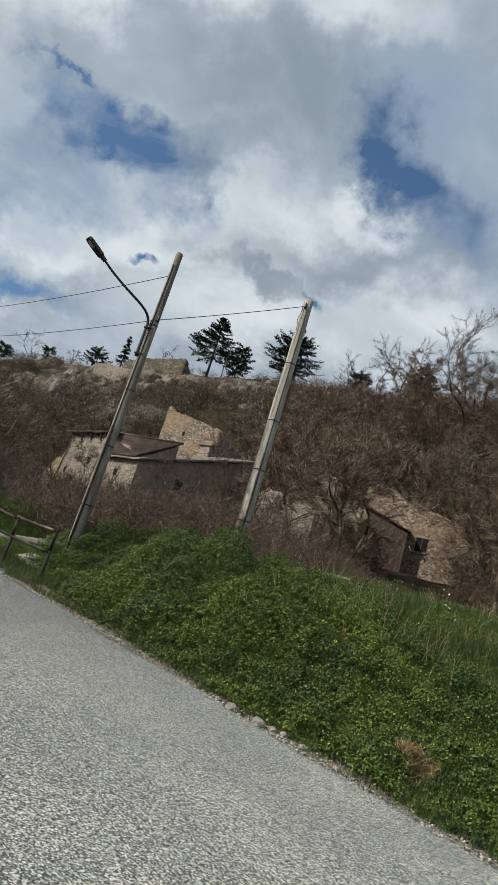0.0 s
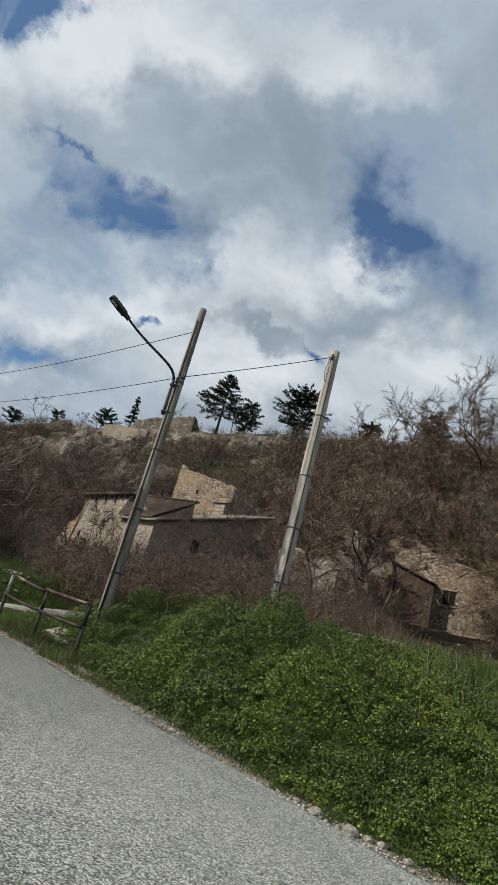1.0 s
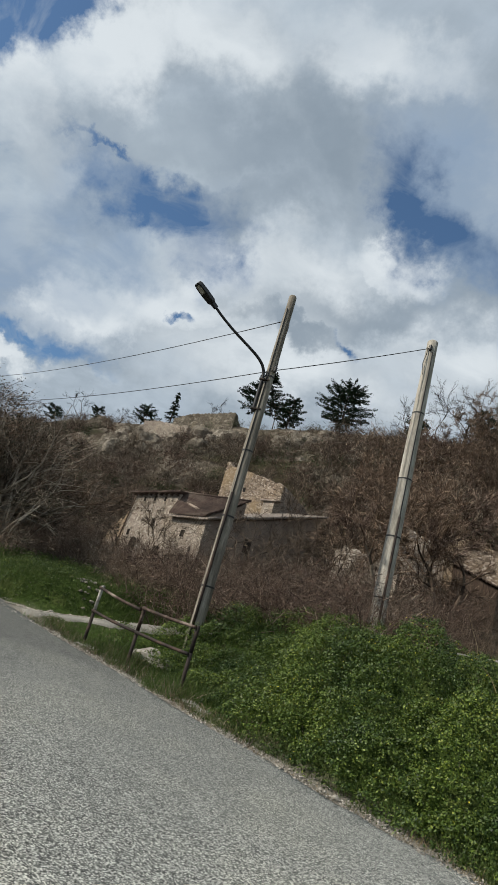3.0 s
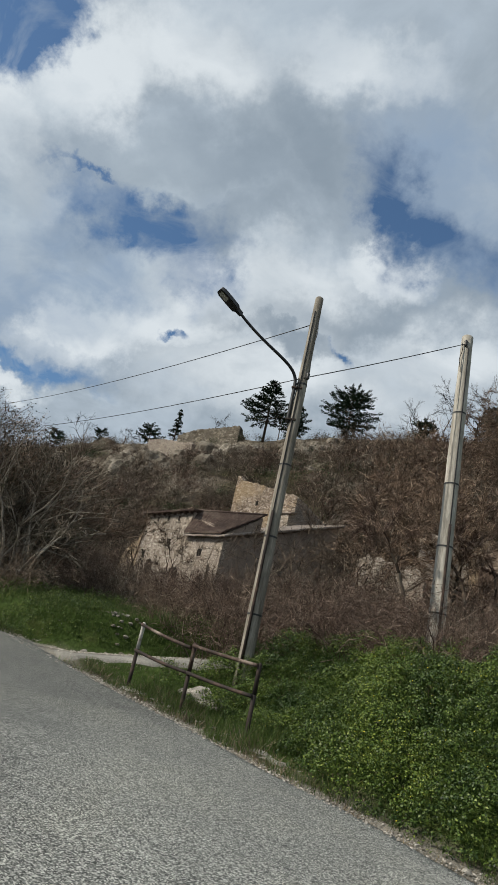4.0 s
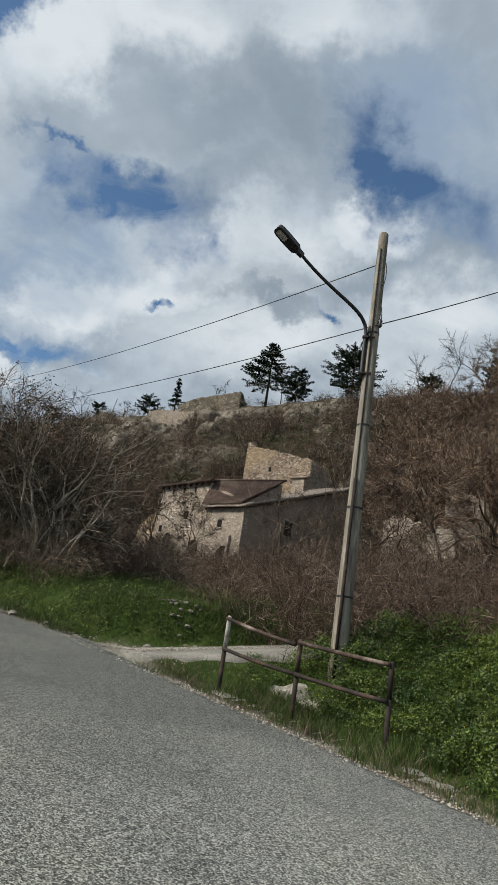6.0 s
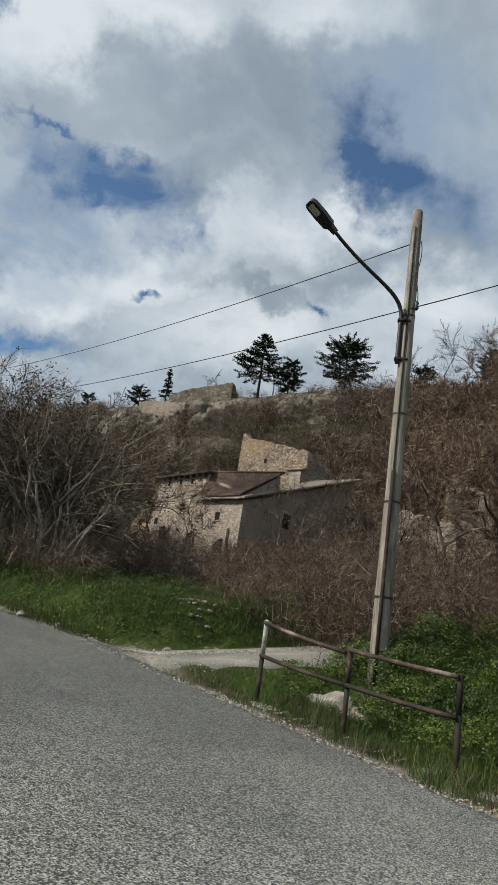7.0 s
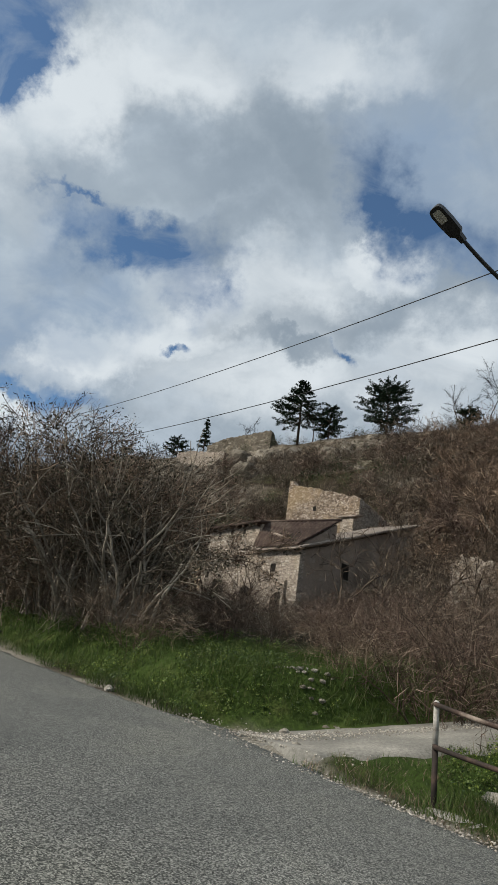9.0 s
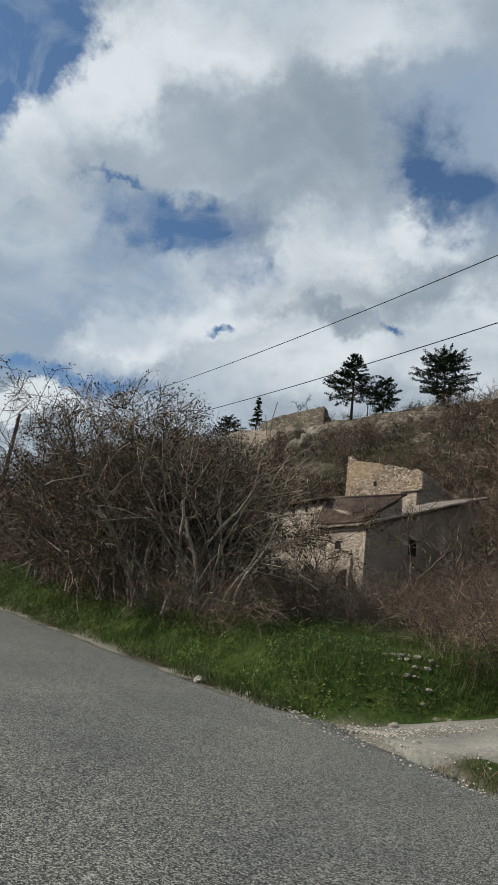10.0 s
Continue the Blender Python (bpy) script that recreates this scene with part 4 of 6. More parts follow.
# ---- buildings ----
HC, HE1, HE2 = Vector((-16.1, 46.1, 0)), Vector((0.854, -0.52, 0)), Vector((0.52, 0.854, 0))
HOUSE = Matrix(((HE1.x, HE2.x, 0, HC.x), (HE1.y, HE2.y, 0, HC.y), (0, 0, 1, 0), (0, 0, 0, 1)))


def ragged_wall(p0, p1, base0, base1, tops, thick, seed, step=0.35, rag=0.12):
    """A standing wall from p0 to p1 (plan), with an uneven broken top that follows tops, and real thickness."""
    rng = random.Random(seed)
    p0, p1 = Vector((*p0, 0)), Vector((*p1, 0))
    d = (p1 - p0).normalized()
    nrm = Vector((-d.y, d.x, 0))
    n = max(2, int((p1 - p0).length / step))
    ts = [i / n for i in range(n + 1)]
    bm = bmesh.new()
    rows = []
    for t in ts:
        base = base0 + (base1 - base0) * t
        top = float(np.interp(t, [q[0] for q in tops], [q[1] for q in tops])) + rag * rng.uniform(-1, 1)
        hs = [base, base + (top - base) * 0.5, top - 0.08, top + 0.02 * rng.uniform(-1, 1)]
        row = []
        for side, inset in ((0, 0), (1, 0)):
            for k, h in enumerate(hs):
                q = p0.lerp(p1, t) + nrm * (thick * side + (0.06 * (1 - 2 * side) if k == 3 else 0) + 0.03 * rng.uniform(-1, 1))
                row.append(bm.verts.new((q.x, q.y, h)))
        rows.append(row)
    order = [0, 1, 2, 3, 7, 6, 5, 4]
    for q, w in zip(rows, rows[1:]):
        for a, b in zip(order, order[1:]):
            bm.faces.new((q[a], w[a], w[b], q[b]))
    for row in (rows[0], rows[-1]):
        bm.faces.new([row[a] for a in order])
    bmesh.ops.recalc_face_normals(bm, faces=bm.faces)
    return bm


def prism(plan, z0, tops):
    """A closed solid over a plan, with its own top height at each corner."""
    bm = bmesh.new()
    lo = [bm.verts.new((x, y, z0)) for x, y in plan]
    hi = [bm.verts.new((x, y, z)) for (x, y), z in zip(plan, tops)]
    n = len(plan)
    for k in range(n):
        bm.faces.new((lo[k], lo[(k + 1) % n], hi[(k + 1) % n], hi[k]))
    bm.faces.new(hi)
    bm.faces.new(lo[::-1])
    bmesh.ops.recalc_face_normals(bm, faces=bm.faces)
    return bm


def tile_roof(a0, a1, b0, b1, z00, z10, z01, z11, pitch=0.24, seed=1, thick=0.10):
    """Rows of barrel tiles on a slope: a runs across the tile columns, b up the slope."""
    rng = random.Random(seed)
    cols = max(2, int(abs(a1 - a0) / pitch)) * 4
    rowsn = max(2, int(abs(b1 - b0) / 0.42))
    V, F = [], []
    for j in range(rowsn * 2 + 1):
        tb = j / (rowsn * 2)
        for i in range(cols + 1):
            ta = i / cols
            z = (z00 * (1 - ta) + z10 * ta) * (1 - tb) + (z01 * (1 - ta) + z11 * ta) * tb
            z += 0.055 * math.cos(i * math.pi / 2) + (0.035 if j % 2 == 0 else 0.0) + 0.02 * rng.uniform(-1, 1) + 0.06 * noise.noise(Vector((ta * 9, tb * 7, seed)))
            V.append((a0 + (a1 - a0) * ta, b0 + (b1 - b0) * tb, z))
    w = cols + 1
    for j in range(rowsn * 2):
        for i in range(cols):
            F.append((j * w + i, j * w + i + 1, (j + 1) * w + i + 1, (j + 1) * w + i))
    bm = bmesh.new()
    vs = [bm.verts.new(v) for v in V]
    for f in F:
        bm.faces.new([vs[k] for k in f])
    ex = bmesh.ops.extrude_face_region(bm, geom=bm.faces[:])
    for v in ex["geom"]:
        if isinstance(v, bmesh.types.BMVert):
            v.co.z -= thick
    bmesh.ops.recalc_face_normals(bm, faces=bm.faces)
    return bm


def quad_roof(p00, p10, p01, p11, cols, rowsn, seed, thick=0.10):
    """Tiled slope between four corners: the lower edge from p00 to p10, the upper from p01 to p11."""
    rng = random.Random(seed)
    q = [Vector(p) for p in (p00, p10, p01, p11)]
    bm = bmesh.new()
    grid = []
    for j in range(rowsn * 2 + 1):
        tb = j / (rowsn * 2)
        row = []
        for i in range(cols * 4 + 1):
            ta = i / (cols * 4)
            p = q[0].lerp(q[1], ta).lerp(q[2].lerp(q[3], ta), tb)
            p.z += 0.05 * math.cos(i * math.pi / 2) + (0.03 if j % 2 == 0 else 0) + 0.02 * rng.uniform(-1, 1)
            row.append(bm.verts.new(p))
        grid.append(row)
    for r0, r1 in zip(grid, grid[1:]):
        for k in range(len(r0) - 1):
            bm.faces.new((r0[k], r0[k + 1], r1[k + 1], r1[k]))
    ex = bmesh.ops.extrude_face_region(bm, geom=bm.faces[:])
    for v in ex["geom"]:
        if isinstance(v, bmesh.types.BMVert):
            v.co.z -= thick
    bmesh.ops.recalc_face_normals(bm, faces=bm.faces)
    return bm


def opening(parent, x, y, z, w, h, axis, name="window", arch=False, lintel=True):
    """A near-black block painted as the shade of an opening, with jambs, sill and lintel, let into a wall. axis: the
    wall's outward way in plan.
    """
    d = 0.16
    ax = Vector((*axis, 0)).normalized()
    sd = Vector((-ax.y, ax.x, 0))
    m = Matrix(((sd.x, ax.x, 0, x), (sd.y, ax.y, 0, y), (0, 0, 1, z), (0, 0, 0, 1)))

    def put(bm, nm, mat, par, label=""):
        bmesh.ops.transform(bm, matrix=m, verts=bm.verts)
        return part(nm, bm, mat, par, label)

    if arch:
        bm = bmesh.new()
        prof = [(-w / 2, 0), (w / 2, 0)] + [(w / 2 * math.cos(k * math.pi / 8), h - w / 2 + w / 2 * math.sin(k * math.pi / 8)) for k in range(9)]
        f = [bm.verts.new((a, 0.03, c)) for a, c in prof]
        b = [bm.verts.new((a, -d, c)) for a, c in prof]
        bm.faces.new(f)
        bm.faces.new(b[::-1])
        for k in range(len(prof)):
            bm.faces.new((f[k], f[(k + 1) % len(prof)], b[(k + 1) % len(prof)], b[k]))
        bmesh.ops.recalc_face_normals(bm, faces=bm.faces)
        win = put(bm, name, M_OPENING_SHADE, parent, "arched opening, its shade painted near-black")
    else:
        win = put(box_bm(-w / 2, w / 2, -d, 0.03, 0, h), name, M_OPENING_SHADE, parent, "square opening, its shade painted near-black")
    if lintel:
        put(box_bm(-w / 2 - 0.12, w / 2 + 0.12, -d, 0.07, h, h + 0.16, 0.02), "lintel", M_STONE_PALE, win)
        put(box_bm(-w / 2 - 0.10, w / 2 + 0.10, -d, 0.08, -0.12, 0, 0.02), "sill", M_STONE_PALE, win)
    return win


def main_house():
    h = thing("stone_house", "abandoned stone farmhouse with dark tiled roof, plaster flaking", "house", HOUSE)
    # front block under the monopitch roof
    part("wall", prism([(-3.9, 0.0), (0.0, 0.0), (0.0, 13.1), (-3.9, 13.1)], 4.5, [10.7, 10.7, 15.55, 15.55]), M_PLASTER, h, "shaded plastered side wall")
    part("wall", prism([(-3.9, -0.10), (-0.25, -0.10), (-0.25, 0.3), (-3.9, 0.3)], 4.5, [10.72, 10.72, 10.8, 10.8]), M_STONE_PALE, h, "sunlit rubble front wall")
    part("wall", prism([(-0.35, -0.13), (0.02, -0.13), (0.02, 0.35), (-0.35, 0.35)], 4.5, [10.7, 10.7, 10.75, 10.75]), M_STONE_PALE, h, "dressed corner stones")
    part("roof", tile_roof(-4.2, 0.42, -0.5, 13.5, 10.85, 10.78, 15.98, 15.90, seed=2), M_TILEPALE, h, "pale mossy verge tiles")
    part("roof", quad_roof((-4.05, -0.55, 11.02), (0.05, -0.55, 10.98), (-4.05, 0.25, 13.0), (0.0, 3.75, 13.70), 17, 9, 3), M_ROOFTILE, h, "dark brown weathered roof tiles")
    part("gable_infill", prism([(-3.9, 0.3), (-0.15, 0.1), (-0.15, 3.6), (-3.9, 0.7)], 10.0, [12.4, 11.1, 13.4, 12.9]), M_PLASTER, h)
    part("ridge_course", path_tube([(-4.1, 0.28, 13.02), (-2.0, 2.05, 13.38), (0.05, 3.8, 13.74)], 0.10, 8), M_ROOFTILE, h)
    # taller wing
    part("wall", prism([(-9.7, -0.05), (-3.95, -0.05), (-3.95, 5.0), (-9.7, 5.0)], 4.5, [12.55, 12.75, 13.2, 13.0]), M_STONE_PALE, h, "tall sunlit rubble wing")
    part("roof", tile_roof(-10.0, -3.7, -0.45, 5.2, 12.66, 12.86, 13.7, 13.9, seed=5), M_ROOFTILE, h, "thin dark tiled roof of the wing")
    for k in range(9):
        x = -9.5 + k * 0.66
        part("rafter_end", box_bm(x, x + 0.1, -0.42, 0.05, 12.42 + k * 0.02, 12.54 + k * 0.02), M_OLDWOOD, h)
    # broken low wing further along
    part("wall", ragged_wall((-14.0, 1.2), (-9.75, 0.5), 5.0, 5.0, [(0, 8.6), (0.3, 10.2), (0.6, 10.6), (0.85, 12.2), (1, 12.3)], 0.6, 7, rag=0.22), M_STONE_WARM, h, "broken lichen-yellow rubble wall")
    part("plank", path_tube([(-10.0, -0.15, 8.0), (-9.3, -0.2, 12.3)], 0.06, 6), M_OLDWOOD, h)
    for x, z, w, hh in ((-6.2, 9.95, 0.42, 0.62), (-2.3, 9.3, 0.42, 0.55), (-8.2, 12.0, 0.22, 0.38), (-6.9, 12.05, 0.22, 0.38), (-5.6, 12.05, 0.22, 0.40), (-9.0, 9.0, 0.3, 0.5)):
        opening(h, x, -0.10 if x > -3.9 else -0.05, z, w, hh, (0, -1))
    for x, z, w, hh in ((-8.0, 7.2, 0.8, 1.7), (-4.8, 6.9, 1.0, 1.5), (-1.5, 6.3, 1.5, 1.7), (-0.75, 6.0, 0.5, 1.3)):
        opening(h, x, -0.10 if x > -3.9 else -0.05, z, w, hh, (0, -1), "doorway", arch=True, lintel=False)
    opening(h, 0.0, 4.7, 9.7, 0.8, 1.1, (1, 0))
    opening(h, 0.0, 12.0, 12.5, 0.5, 0.7, (1, 0))
    part("door_frame", box_bm(-1.9, -1.78, -0.2, -0.05, 5.5, 7.8), M_OLDWOOD, h)
    part("buttress", prism([(-1.15, -0.32), (-0.95, -0.32), (-0.95, -0.05), (-1.15, -0.05)], 5.0, [8.6, 8.6, 8.8, 8.8]), M_STONE_PALE, h)
    return h


def upper_ruin():
    h = thing("ruined_gable_house", "roofless ruined stone house with warm sunlit gable wall", "ruin", HOUSE)
    part("wall", ragged_wall((-14.8, 13.76), (-6.0, 13.76), 12.0, 11.0, [(0, 21.7), (0.04, 21.55), (0.10, 21.0), (0.35, 20.55), (0.7, 19.7), (0.97, 19.1), (1, 19.0)], 0.7, 3, rag=0.10), M_STONE_WARM, h, "warm sunlit rubble gable wall")
    part("wall", ragged_wall((-6.0, 13.80), (-5.6, 21.0), 11.0, 14.0, [(0, 19.0), (0.4, 18.3), (1, 17.0)], 0.6, 4, rag=0.15), M_STONE_PALE, h, "shaded side wall")
    part("wall", ragged_wall((-14.2, 21.0), (-14.7, 14.4), 13.0, 13.0, [(0, 19.0), (0.6, 19.6), (1, 21.3)], 0.6, 5, rag=0.15), M_STONE_PALE, h)
    part("wall", prism([(-7.3, 12.9), (-5.9, 12.9), (-5.9, 13.75), (-7.3, 13.75)], 11.0, [17.0, 17.0, 17.4, 17.4]), M_STONE_PALE, h, "pale corner pier")
    part("ledge", tile_roof(-7.6, -5.5, 12.7, 13.8, 17.05, 17.0, 17.35, 17.3, seed=8, thick=0.07), M_TILEPALE, h)
    opening(h, -11.2, 13.76, 18.2, 0.35, 0.45, (0, -1), lintel=False)
    return h


def right_house():
    m = pose(6.8, 53.1, 0, 0, 0, -8)
    h = thing("stone_cottage", "half-collapsed stone cottage behind bare trees", "house", m)
    part("wall", ragged_wall((-5.3, 0), (4.6, 0), 6.0, 6.0, [(0, 15.3), (0.08, 15.8), (0.38, 15.2), (0.52, 14.6), (0.78, 13.9), (1, 13.2)], 0.65, 13, rag=0.10), M_STONE_WARM, h, "warm sunlit rubble front wall")
    part("wall", ragged_wall((4.6, 0.6), (4.9, 6.5), 6.0, 8.0, [(0, 13.2), (1, 13.0)], 0.6, 14, rag=0.1), M_STONE_PALE, h)
    part("roof", tile_roof(-1.7, 4.8, 0.3, 5.5, 15.0, 13.3, 15.6, 14.2, seed=14, thick=0.07), M_TILEPALE, h, "pale sagging tiled roof")
    part("wall", prism([(-1.5, 0.65), (4.5, 0.65), (4.5, 5.2), (-1.5, 5.2)], 6.0, [14.6, 12.9, 13.6, 15.1]), M_STONE_PALE, h)
    shed = part("shed", prism([(-4.6, -1.2), (-1.2, -1.2), (-1.2, -0.02), (-4.6, -0.02)], 6.0, [13.2, 12.0, 12.2, 13.4]), M_OLDWOOD, h, "dark open lean-to beside the cottage")
    part("shed_roof", tile_roof(-4.9, -1.0, -1.4, 0.0, 13.35, 12.1, 13.6, 12.3, seed=15), M_ROOFTILE, shed)
    part("wall", ragged_wall((-8.1, 0.4), (-5.4, 0.2), 6.0, 6.0, [(0, 13.6), (0.3, 15.4), (0.55, 15.0), (1, 13.8)], 0.6, 16, rag=0.2), M_STONE_PALE, h, "broken end wall")
    w = opening(h, 0.0, 0.0, 10.9, 0.95, 1.15, (0, -1))
    part("mullion", box_bm(-0.04, 0.04, -0.06, -0.03, 10.9, 12.05), M_OLDWOOD, w)
    opening(h, 2.9, 0.0, 10.4, 0.5, 0.7, (0, -1))
    return h


def low_ruin(name, p0, p1, z0, tops, thick, seed, mat, label):
    o = Vector(((p0[0] + p1[0]) / 2, (p0[1] + p1[1]) / 2, z0))
    h = thing(name, label, "ruined wall", Matrix.Translation(o), "ruined walls on the slope")
    bm = ragged_wall(p0, p1, z0, z0, tops, thick, seed, rag=0.15)
    bmesh.ops.translate(bm, vec=-o, verts=bm.verts)
    part("wall", bm, mat, h)
    return h


main_house()
upper_ruin()
right_house()
low_ruin("ruined_wall", (-6.7, 48.3), (-2.0, 46.9), 6.0, [(0, 11.4), (0.1, 11.7), (0.5, 11.4), (0.8, 11.3), (1, 10.6)], 0.6, 21, M_STONE_PALE, "pale broken rubble wall among brambles")
low_ruin("ruined_wall", (-2.4, 50.2), (0.9, 50.6), 7.0, [(0, 14.4), (0.12, 14.8), (0.5, 14.4), (0.8, 14.0), (1, 13.7)], 0.6, 22, M_STONE_PALE, "tall pale broken wall stump among brambles")
low_ruin("ruined_wall", (-50.9, 105.6), (-41.2, 102.3), 31.0, [(0, 38.5), (0.3, 38.7), (0.7, 38.1), (1, 37.9)], 1.0, 23, M_STONE_PALE, "pale ruined wall on the ridge")
low_ruin("ruined_wall", (-46.5, 108.0), (-34.1, 104.6), 34.0, [(0, 41.0), (0.3, 42.2), (0.6, 42.6), (0.97, 43.1), (1, 42.6)], 1.2, 24, M_STONE_GREY, "long pale ruined wall along the ridge")
low_ruin("ruined_wall", (-34.3, 104.8), (-33.2, 109.0), 36.0, [(0, 43.0), (1, 41.5)], 1.0, 25, M_STONE_GREY, "short ruined return wall on the ridge")
low_ruin("ruined_wall", (-68.0, 115.5), (-62.0, 113.6), 34.0, [(0, 39.5), (0.5, 41.0), (1, 40.2)], 1.0, 26, M_STONE_GREY, "ruined wall stump on the ridge")
low_ruin("ruined_wall", (-23.2, 33.6), (-14.5, 36.2), 2.5, [(0, 4.6), (0.1, 4.9), (0.6, 4.75), (1, 4.9)], 0.5, 27, M_STONE_PALE, "low pale boundary wall behind the thicket")

# rock outcrops below the ridge
for k in range(120):
    x, w = _rng.uniform(-49, 2), _rng.uniform(71, 83)
    if k < 70:
        x, w = _rng.uniform(-50, -30), _rng.uniform(71, 84)
    elif k < 95:
        x, w = _rng.uniform(-30, -8), _rng.uniform(79, 86)
    if -54 < x < -38 and w > 77.5 or x < -52 and w > 79:
        w -= 7.5
    y = (w - 0.32 * x) / 0.95
    s = _rng.uniform(0.6, 1.9)
    rough_stone("rock_outcrop", (x, y, gz(x, y) - s * 0.15), s, _rng, M_ROCK, "weathered grey limestone outcrop on the steep slope", "rock", "rocks below the ridge", _rng.uniform(0.7, 1.5))


# ---- vegetation ----
def rand_perp(rng, d):
    v = Vector((rng.gauss(0, 1), rng.gauss(0, 1), rng.gauss(0, 1)))
    v -= d * v.dot(d)
    return v.normalized()


def limb(rng, segs, tips, p, d, length, r, depth, p_):
    """One branch of jointed pieces, with side branches of its own."""
    n = max(2, int(length / p_["joint"]))
    step = length / n
    for i in range(n):
        d = (d + rand_perp(rng, d) * p_["wander"] + Vector((0, 0, p_["lift"])) + Vector((0, 0, -1)) * p_["droop"] * (i / n)).normalized()
        q = p + d * step
        r1 = max(p_["min_r"], r * (1 - (1 - p_["taper"]) / n))
        segs.append((*p, *q, r, r1))
        if depth > 0 and i >= n * p_["bare"]:
            for _ in range(p_["kids"] if rng.random() < p_["often"] else 0):
                side = (d * p_["along"] + rand_perp(rng, d)).normalized()
                limb(rng, segs, tips, q, side, length * rng.uniform(0.35, 0.62), max(p_["min_r"], r1 * 0.6), depth - 1, p_)
        p, r = q, r1
    if depth > 0:
        for _ in range(p_["fork"]):
            side = (d + rand_perp(rng, d) * 0.6).normalized()
            limb(rng, segs, tips, p, side, length * rng.uniform(0.5, 0.75), max(p_["min_r"], r * 0.75), depth - 1, p_)
    tips.append(p.copy())


def bramble_mesh(seed, height, spread, stems, depth=2, min_r=0.006, name="bramble"):
    """Arching bare canes from one stool."""
    rng = random.Random(seed)
    segs, tips = [], []
    p_ = dict(joint=height * 0.16, wander=0.30, lift=0.02, droop=0.22, min_r=min_r, taper=0.4, bare=0.15, kids=1, often=0.75, along=0.5, fork=1)
    for _ in range(stems):
        a = rng.uniform(0, 2 * math.pi)
        b = Vector((math.cos(a), math.sin(a), 0)) * rng.uniform(0, spread * 0.35)
        d = Vector((math.cos(a) * rng.uniform(0.1, 0.8), math.sin(a) * rng.uniform(0.1, 0.8), 1)).normalized()
        limb(rng, segs, tips, b, d, height * rng.uniform(0.6, 1.05), min_r * 2.6, depth, p_)
    segs = [q for q in segs if q[5] < height * 1.1 and math.hypot(q[3], q[4]) < spread * 1.35]
    return segs, tips


def leaf_quads(cent, size, rng, lean=0.6):
    """Small folded-flat leaves of random turn about points."""
    cent = np.asarray(cent, float)
    n = len(cent)
    nrm = rng.normal(size=(n, 3)) * lean + np.array([0, 0, 1.0])
    nrm /= np.linalg.norm(nrm, axis=1, keepdims=True)
    a = np.cross(nrm, rng.normal(size=(n, 3)))
    a /= np.linalg.norm(a, axis=1, keepdims=True) + 1e-9
    b = np.cross(nrm, a)
    s = np.asarray(size, float).reshape(-1, 1)
    wid = s * rng.uniform(0.45, 0.8, (n, 1))
    V = np.stack([cent - a * s, cent - b * wid, cent + a * s, cent + b * wid], 1).reshape(-1, 3)
    F = np.arange(n * 4).reshape(n, 4)
    return V, F


def blades(base, height, width, rng, lean=0.35):
    base = np.asarray(base, float)
    n = len(base)
    az = rng.uniform(0, 2 * np.pi, n)
    side = np.stack([np.cos(az), np.sin(az), np.zeros(n)], -1) * np.asarray(width, float).reshape(-1, 1)
    tip = base + np.stack([rng.normal(size=n) * lean, rng.normal(size=n) * lean, np.ones(n)], -1) * np.asarray(height, float).reshape(-1, 1)
    V = np.stack([base - side, base + side, tip], 1).reshape(-1, 3)
    return V, np.arange(n * 3).reshape(n, 3)


def stuff(name, V, F, mat, label, category):
    return tagged(mesh_ob(name, array_mesh(name, V, F), mat), label, category, kind="stuff")


def twig_slivers(segs, n, length, width, seed, spread=0.15):
    """Fine twigs as thin flat slivers beside a plant's branches."""
    rr = np.random.default_rng(seed)
    S = np.asarray(segs, float)
    S = S[rr.integers(len(S) // 5, len(S), n)]
    t = rr.uniform(0, 1, (n, 1))
    c = S[:, 0:3] * (1 - t) + S[:, 3:6] * t + rr.normal(size=(n, 3)) * spread
    d = S[:, 3:6] - S[:, 0:3]
    d /= np.linalg.norm(d, axis=1, keepdims=True) + 1e-9
    d = d + rr.normal(size=(n, 3)) * 0.55
    d /= np.linalg.norm(d, axis=1, keepdims=True)
    a = np.cross(d, rr.normal(size=(n, 3)))
    a /= np.linalg.norm(a, axis=1, keepdims=True) + 1e-9
    L = rr.uniform(0.5, 1.2, (n, 1)) * length
    w = rr.uniform(0.5, 1.1, (n, 1)) * width
    tip = c + d * L
    V = np.stack([c - a * w, c + a * w, tip + a * w * 0.4, tip - a * w * 0.4], 1).reshape(-1, 3)
    return V, np.arange(n * 4).reshape(n, 4)


def with_slivers(segs, n, length, width, seed, spread=0.15):
    V, F = tube_arrays(segs)
    V2, F2 = twig_slivers(segs, n, length, width, seed, spread)
    return np.concatenate([V, V2]), np.concatenate([F, F2 + len(V)])


nr = np.random.default_rng(4)


# green bank beside the road
def bank_height(x, y):
    """Mounded weeds: rounded tops with sharp hollows between."""
    m1 = np.minimum(1, 1.7 * np.abs(vnoise(x / 0.95, y / 0.95, 41))) ** 0.62
    m2 = np.minimum(1, 1.7 * np.abs(vnoise(x / 0.36 + 5, y / 0.36, 42))) ** 0.7
    return 0.80 * m1 * (0.62 + 0.38 * vnoise(x / 1.9, y / 1.9, 43)) + 0.22 * m2 - 0.10


